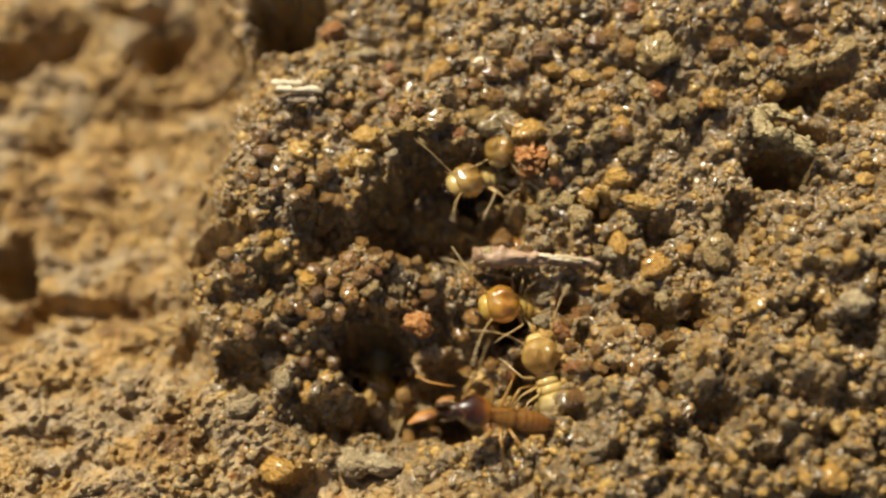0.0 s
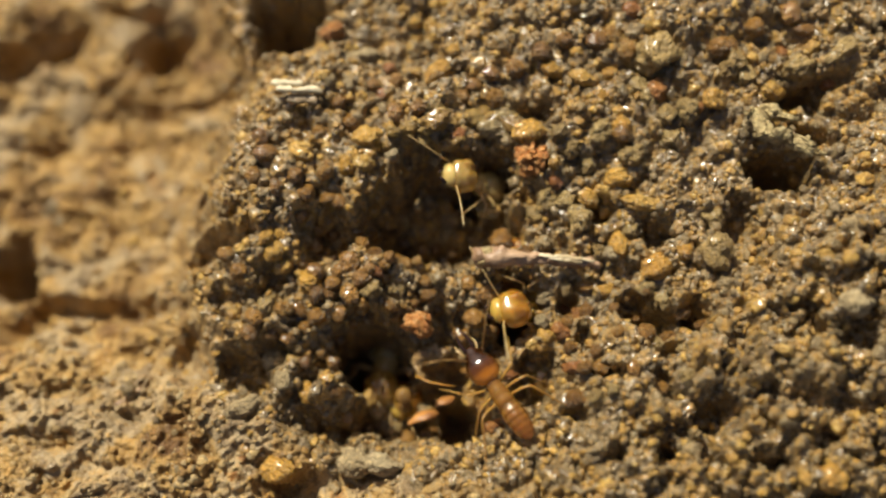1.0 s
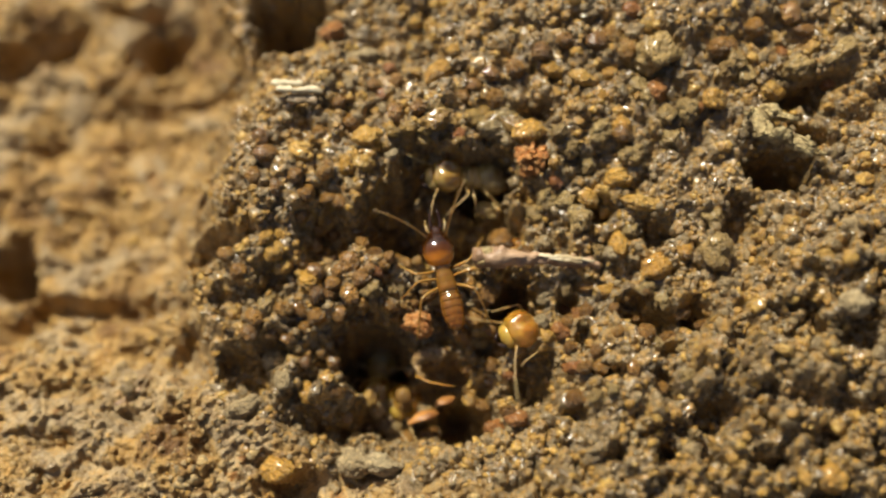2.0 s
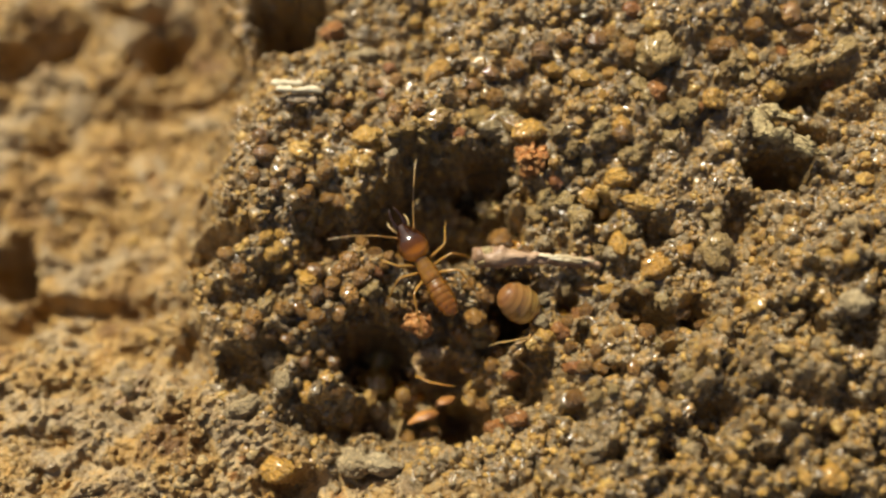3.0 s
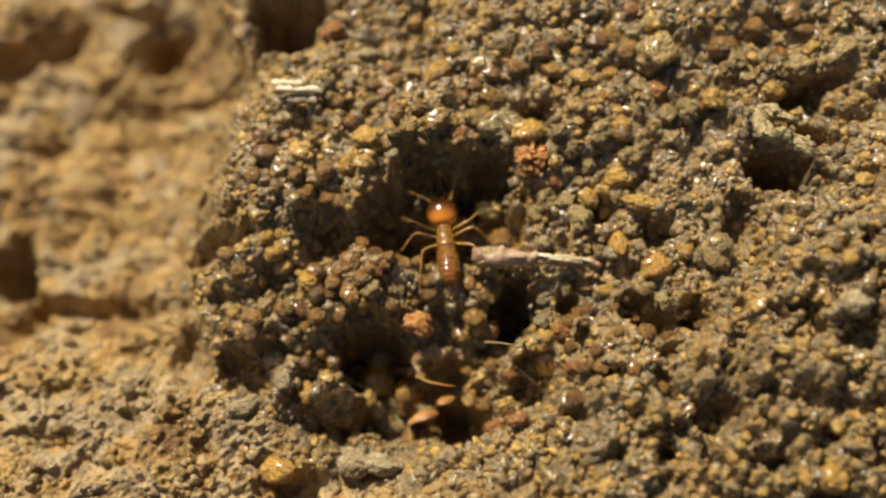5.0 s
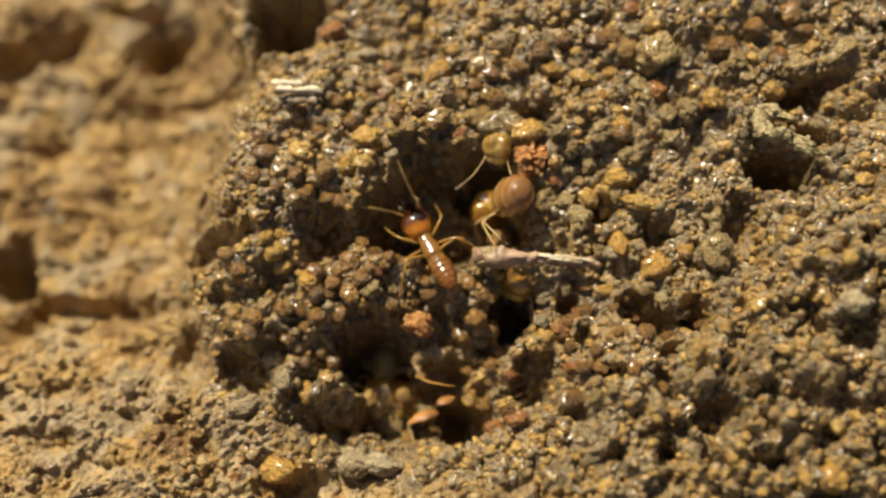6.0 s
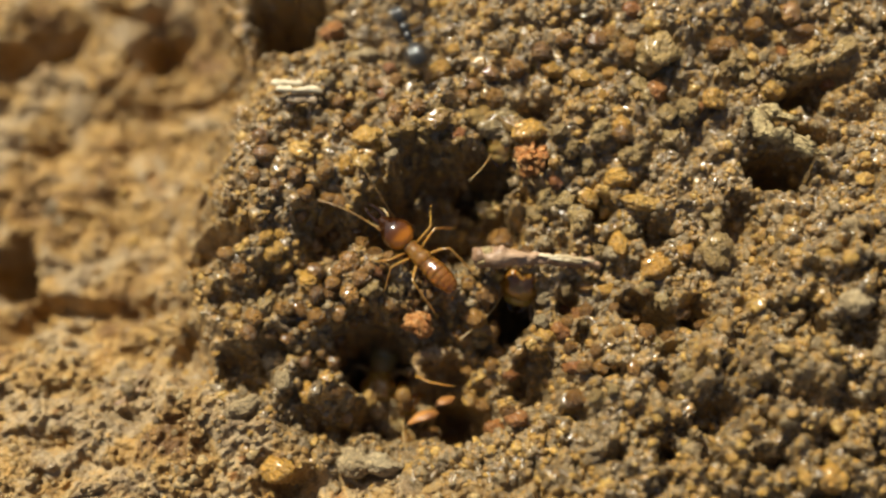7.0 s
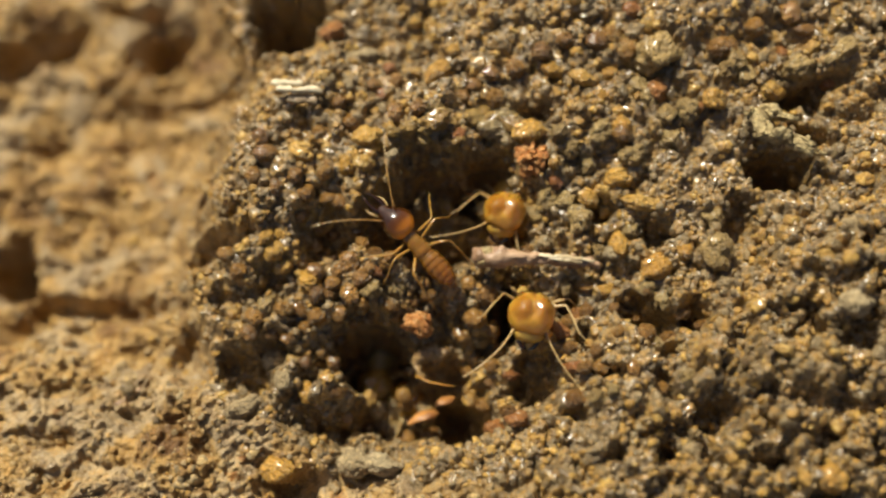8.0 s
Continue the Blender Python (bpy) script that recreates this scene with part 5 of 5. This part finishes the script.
def motions():
    crawl(SOLDIER, [
        (0.00, (1.06, -6.54, 0.2), (3.14, -6.73, -0.6)),
        (0.20, (1.55, -5.95, 0.3), (3.48, -6.01, -0.6)),
        (0.40, (1.65, -6.45, 0.2), (3.08, -7.31, -0.6)),
        (0.60, (1.79, -5.5, 0.2), (2.94, -7.33, -0.5)),
        (0.80, (1.49, -4.76, -0.1), (3.29, -7.1, -0.4)),
        (1.00, (1.45, -4.71, -0.3), (3.23, -7.33, -0.3)),
        (1.20, (1.45, -3.76, -0.5), (3.21, -6.97, -0.2)),
        (1.30, (1.06, -3.42, -0.71), (2.99, -6.65, 0.03)),
        (1.40, (0.33, -3.00, -0.74), (2.59, -5.71, -0.47)),
        (1.50, (0.69, -2.16, -0.47), (1.92, -5.27, -0.72)),
        (1.60, (-0.02, -1.39, -0.19), (1.57, -4.68, -0.69)),
        (1.70, (0.33, -0.21, 0.12), (0.94, -3.54, -0.30)),
        (2.00, (-0.20, -0.05, 0.19), (0.61, -3.34, -0.36)),
        (2.40, (-0.87, -0.15, 0.16), (0.35, -3.08, -0.48)),
        (2.80, (-1.24, -0.20, 0.10), (0.40, -3.13, -0.46)),
        (3.00, (-1.25, 0.18, 0.10), (0.48, -2.76, -0.18)),
        (3.20, (-1.54, 0.19, 0.07), (0.42, -2.64, -0.11)),
        (3.50, (-1.47, 0.19, 0.07), (0.35, -2.72, -0.15)),
        (3.80, (-0.76, 0.79, 0.18), (0.42, -2.61, -0.20)),
        (4.00, (-0.27, 1.07, -0.25), (0.52, -2.81, 0.15)),
        (4.20, (0.71, 1.46, -0.62), (0.83, -2.79, -0.07)),
        (4.40, (0.43, 1.30, -0.69), (0.61, -2.55, 0.04)),
        (4.60, (0.50, 1.67, -0.83), (0.75, -2.45, -0.13)),
        (4.70, (0.37, 1.79, -0.83), (0.61, -2.45, -0.12)),
        (5.20, (-0.21, 1.90, -0.80), (0.35, -2.11, 0.08)),
        (5.80, (-0.73, 1.88, -0.55), (0.13, -1.85, 0.14)),
        (6.00, (-1.09, 1.28, -0.47), (0.46, -1.74, 0.03)),
        (6.20, (-2.10, 0.73, 0.16), (-0.13, -1.87, -0.07)),
        (6.40, (-2.13, 1.21, 0.63), (-0.04, -1.23, 0.08)),
        (6.50, (-2.09, 1.04, 0.58), (0.24, -1.44, 0.03)),
        (6.80, (-1.74, 0.91, 0.30), (0.31, -1.73, 0.21)),
        (7.00, (-1.88, 0.64, 0.08), (0.66, -1.93, 0.12)),
        (7.20, (-1.63, 0.92, 0.28), (0.51, -1.68, 0.06)),
        (7.50, (-1.71, 1.70, 0.02), (0.35, -1.32, -0.05)),
        (7.80, (-1.66, 1.17, 0.62), (0.38, -1.34, -0.06)),
        (8.00, (-1.86, 0.93, 0.55), (0.35, -1.36, -0.07)),
    ], 1)
    crawl(LURKER, [
        (0.00, (0.93, 2.85, 0.08), (3.11, 4.13, -1.90)),
        (0.30, (0.14, 3.06, 0.26), (2.28, 3.53, -2.00)),
        (0.50, (0.02, 3.36, 0.59), (2.03, 3.32, -1.81)),
        (0.80, (0.59, 3.17, 0.30), (2.52, 3.35, -2.17)),
        (1.00, (0.70, 3.06, 0.16), (2.53, 3.38, -2.39)),
        (1.20, (-0.07, 3.42, -0.03), (2.46, 3.69, -1.90)),
        (1.50, (-0.61, 3.31, 0.14), (2.44, 3.50, -0.50)),
        (1.70, (-0.32, 3.31, 0.14), (2.55, 3.62, -1.14)),
        (2.30, (0.37, 3.21, -0.53), (3.11, 3.80, -2.03)),
        (2.80, (1.26, 3.23, -1.17), (3.55, 4.24, -3.18)),
        (3.05, (3.31, 4.31, -3.22), (5.74, 5.18, -5.24)),
        (3.50, (4.33, 4.51, -3.68), (6.81, 5.36, -5.68)),
        (8.00, (4.33, 4.51, -3.68), (6.81, 5.36, -5.68)),
    ], 2, nod=15.0)
    crawl(RAMBLER, [
        (0.00, (2.24, -2.16, -0.47), (4.65, -1.69, -2.60)),
        (0.50, (2.13, -2.23, -0.49), (4.53, -2.24, -2.70)),
        (1.00, (2.69, -2.30, -0.62), (4.59, -1.84, -3.22)),
        (1.30, (3.25, -1.97, -0.72), (4.02, -2.60, -3.80)),
        (1.50, (3.14, -2.25, -0.71), (4.14, -2.73, -3.77)),
        (1.70, (3.83, -2.30, -1.16), (4.75, -2.97, -4.22)),
        (1.85, (3.15, -2.78, -1.12), (4.74, -2.67, -3.97)),
        (2.00, (3.02, -3.04, -1.00), (4.84, -1.97, -3.44)),
        (2.15, (3.14, -3.36, -1.12), (4.26, -1.60, -3.45)),
        (2.40, (3.83, -3.49, -1.48), (3.33, -1.33, -3.52)),
        (2.80, (4.59, -2.56, -2.25), (2.40, -1.88, -0.05)),
        (3.00, (4.67, -2.51, -2.28), (2.40, -1.85, -0.14)),
        (3.25, (5.64, -2.23, -6.94), (4.17, -2.29, -4.03)),
        (4.20, (4.56, -3.37, -2.93), (5.38, -4.23, -6.03)),
        (4.50, (3.76, -3.95, -0.80), (4.43, -4.98, -3.88)),
        (4.80, (3.89, -3.96, -1.01), (4.57, -4.92, -4.11)),
        (5.40, (4.93, -3.50, -5.00), (5.67, -4.51, -8.09)),
        (6.40, (4.71, -3.97, -4.11), (5.45, -4.95, -7.22)),
        (7.20, (4.68, -3.82, -3.73), (5.42, -4.79, -6.84)),
        (8.00, (4.97, -3.60, -5.57), (5.72, -4.64, -8.66)),
    ], 3, nod=30.0)
    crawl(CLIMBER, [
        (0.00, (2.77, 1.22, -3.28), (4.43, 2.39, -5.77)),
        (5.30, (2.96, 3.34, -6.12), (4.05, 3.85, -3.39)),
        (5.50, (2.34, 2.82, -3.75), (2.79, 2.62, -0.75)),
        (5.80, (2.06, 2.25, -1.87), (2.92, 1.87, 1.00)),
        (6.00, (1.96, 2.32, -1.65), (2.87, 1.82, 1.19)),
        (6.10, (1.97, 2.28, -1.93), (2.79, 1.69, 0.93)),
        (6.18, (1.95, 2.04, -2.75), (2.56, 1.80, 0.23)),
        (6.30, (1.92, 1.18, -0.85), (2.92, 3.05, -3.21)),
        (6.50, (2.27, 1.38, -2.69), (3.52, 3.38, -4.84)),
        (6.80, (2.58, 2.21, -3.88), (3.73, 4.37, -5.94)),
        (7.05, (2.56, 2.18, -3.46), (3.59, 4.25, -5.66)),
        (7.20, (2.30, 1.47, -0.53), (2.92, 3.51, -2.88)),
        (7.50, (2.44, 1.54, -0.08), (3.06, 3.58, -2.43)),
        (7.80, (1.90, 1.32, -0.37), (2.79, 3.10, -2.84)),
        (8.00, (2.44, 1.50, -0.09), (2.97, 3.48, -2.50)),
    ], 4, nod=58.0)
    crawl(PORTER, [
        (0.00, (3.31, 0.69, -2.52), (4.41, 3.03, -5.32)),
        (5.20, (3.31, 0.22, -2.58), (3.91, 2.55, -5.47)),
        (5.80, (3.07, -0.65, -1.62), (3.70, 1.87, -4.34)),
        (6.40, (3.11, -0.65, -1.62), (3.77, 1.87, -4.34)),
        (7.00, (3.15, -0.86, -1.59), (3.68, 1.81, -4.18)),
        (7.20, (2.86, -1.49, -0.75), (3.62, 0.93, -3.53)),
        (7.35, (2.82, -1.97, -0.19), (3.57, 0.37, -3.01)),
        (7.50, (2.91, -2.15, 0.07), (3.49, 0.07, -2.88)),
        (7.80, (3.02, -2.65, -0.01), (3.55, -0.41, -2.93)),
        (8.00, (3.41, -2.79, -0.06), (3.81, -0.52, -2.96)),
    ], 5, nod=62.0)
    crawl(HANGER, [
        (0.00, (2.27, 3.96, 0.59), (2.48, 6.84, -0.98)),
        (0.40, (2.57, 5.91, -3.49), (3.00, 8.84, -4.94)),
        (3.80, (2.47, 5.97, -3.47), (2.74, 8.87, -5.01)),
        (4.10, (2.20, 4.42, 0.12), (2.50, 7.33, -1.42)),
        (4.50, (2.11, 4.60, 0.18), (2.51, 7.46, -1.42)),
        (5.00, (2.52, 5.97, -3.47), (3.00, 8.94, -4.85)),
        (5.80, (2.15, 4.47, 0.35), (2.49, 7.36, -1.22)),
        (6.00, (2.17, 4.04, 0.73), (2.47, 6.94, -0.82)),
        (6.60, (2.17, 4.04, 0.73), (2.47, 6.94, -0.82)),
        (7.00, (2.33, 4.34, 0.30), (2.59, 7.24, -1.25)),
        (7.60, (2.17, 4.13, 0.76), (2.47, 7.02, -0.81)),
        (8.00, (2.58, 5.80, -2.68), (2.96, 8.73, -4.16)),
    ], 6, nod=35.0)
    crawl(DIGGER, [
        (0.00, (-2.78, -4.38, -5.4), (-2.8, -1.75, -6.8)),
        (0.60, (-2.73, -4.5, -5.4), (-2.72, -1.88, -6.8)),
        (1.00, (-2.58, -4.54, -4.74), (-2.32, -2.06, -6.14)),
        (1.50, (-2.75, -4.82, -5.06), (-2.45, -2.23, -6.46)),
        (2.20, (-2.85, -4.5, -5.4), (-2.6, -1.88, -6.8)),
        (4.00, (-2.85, -4.13, -5.4), (-2.6, -1.49, -6.8)),
        (5.50, (-2.78, -4.13, -5.4), (-2.6, -1.49, -6.8)),
        (5.80, (-2.65, -4.31, -4.66), (-2.37, -1.7, -6.06)),
        (6.00, (-2.56, -4.74, -4.92), (-2.37, -2.14, -6.32)),
        (6.50, (-2.78, -4.38, -5.4), (-2.6, -1.75, -6.8)),
        (6.80, (-2.65, -4.51, -4.84), (-2.37, -1.91, -6.24)),
        (7.20, (-2.78, -4.38, -5.4), (-2.6, -1.75, -6.8)),
        (8.00, (-2.85, -4.26, -5.4), (-2.6, -1.62, -6.8)),
    ], 7, nod=40.0)
    crawl(HELPER, [
        (0.00, (3.81, -3.98, -1.2), (4.29, -5.6, -1.7)),
        (0.30, (3.9, -4.07, -1.2), (4.34, -5.67, -1.7)),
        (0.60, (3.86, -3.75, -1.2), (4.25, -5.24, -1.8)),
        (0.80, (3.84, -3.7, -1.7), (4.25, -5.05, -2.6)),
        (1.10, (4.30, -4.60, -3.60), (5.00, -5.9, -5.6)),
        (8.00, (4.40, -4.60, -4.20), (5.10, -5.9, -6.2)),
    ], 9, nod=10.0)
    crawl(WATCHER, [
        (0.00, (-1.45, -4.75, -5.35), (0.2, -3.2, -6.2)),
        (0.80, (-1.55, -4.90, -5.05), (0.1, -3.3, -5.9)),
        (1.50, (-1.60, -4.95, -5.05), (0.1, -3.3, -5.9)),
        (2.80, (-1.55, -4.90, -5.15), (0.1, -3.3, -5.9)),
        (3.50, (-1.35, -4.60, -5.25), (0.3, -3.1, -6.5)),
        (6.00, (-1.55, -4.85, -5.20), (0.1, -3.3, -6.0)),
        (8.00, (-1.50, -4.85, -5.25), (0.1, -3.3, -6.0)),
    ], 11, nod=5.0)
    crawl(ANT, [
        (0.00, (-25.67, 2.18, -4.49), (-28.10, 1.70, -4.61)),
        (6.30, (-24.98, 2.68, -4.41), (-27.41, 2.20, -4.53)),
        (6.60, (-17.03, 7.57, -4.10), (-18.72, 6.63, -4.17)),
        (6.80, (-7.33, 10.99, -2.07), (-9.32, 9.01, -2.03)),
        (6.90, (-4.27, 10.28, 1.66), (-6.31, 11.25, -1.78)),
        (7.00, (-1.79, 9.32, 1.94), (-1.11, 7.59, 2.02)),
        (7.05, (-2.13, 7.71, 2.03), (-2.16, 9.40, 1.81)),
        (7.10, (-3.84, 5.52, 1.98), (-2.54, 7.30, 1.77)),
        (7.20, (-3.84, 5.52, 1.98), (-2.81, 7.14, 1.78)),
        (7.30, (-3.94, 5.40, 1.98), (-3.14, 6.87, 1.80)),
        (7.40, (-3.96, 5.35, 1.98), (-3.21, 6.82, 1.80)),
        (7.50, (-4.09, 5.23, 1.97), (-3.32, 6.76, 1.81)),
        (7.60, (-4.62, 4.09, 1.88), (-3.75, 6.16, 1.85)),
        (7.70, (-5.44, 6.11, 2.18), (-3.05, 8.29, 1.91)),
        (7.80, (-3.34, 12.72, 2.47), (-2.20, 14.65, 2.85)),
        (7.90, (2.65, 14.66, 3.95), (3.81, 16.44, 4.51)),
        (8.00, (4.92, 16.22, 4.77), (6.08, 18.08, 5.23)),
    ], 8)
    feel(SOLDIER[2][0], [
        (0.0, -17, 58), (0.5, -5, 58), (1.0, 65, 50), (1.5, 20, 58), (2.2, 70, 41),
        (2.8, 85, 57), (3.0, 56, 12), (3.5, 41, 12), (3.8, 62, 48), (4.0, 5, 12),
        (4.3, 18, 37), (4.5, 51, 58), (4.7, 65, 38), (5.2, 70, 12), (5.8, 64, 12),
        (6.0, 59, 12), (6.5, 41, 12), (7.0, 12, 12), (7.5, 13, 50), (8.0, 41, 12),
    ])
    feel(SOLDIER[2][1], [
        (0.0, -85, 50), (0.5, -27, 58), (1.0, -28, 58), (1.5, -50, 58), (2.2, -10, 48),
        (2.8, -12, 12), (3.0, -25, 12), (3.5, -51, 12), (3.8, -59, 58), (4.0, -72, 12),
        (4.3, -27, 45), (4.5, -18, 12), (4.7, -23, 12), (5.2, -12, 29), (5.8, -1, 12),
        (6.0, 15, 32), (6.5, -47, 30), (7.0, 1, 43), (7.5, -40, 12), (8.0, -34, 12),
    ])
    for seed, who in enumerate((LURKER, RAMBLER, CLIMBER, PORTER, HANGER, DIGGER, HELPER, WATCHER)):
        wave(who[2], seed + 10)
    wave(ANT[2], 30, 5.0, 12.0, 9.0)


motions()
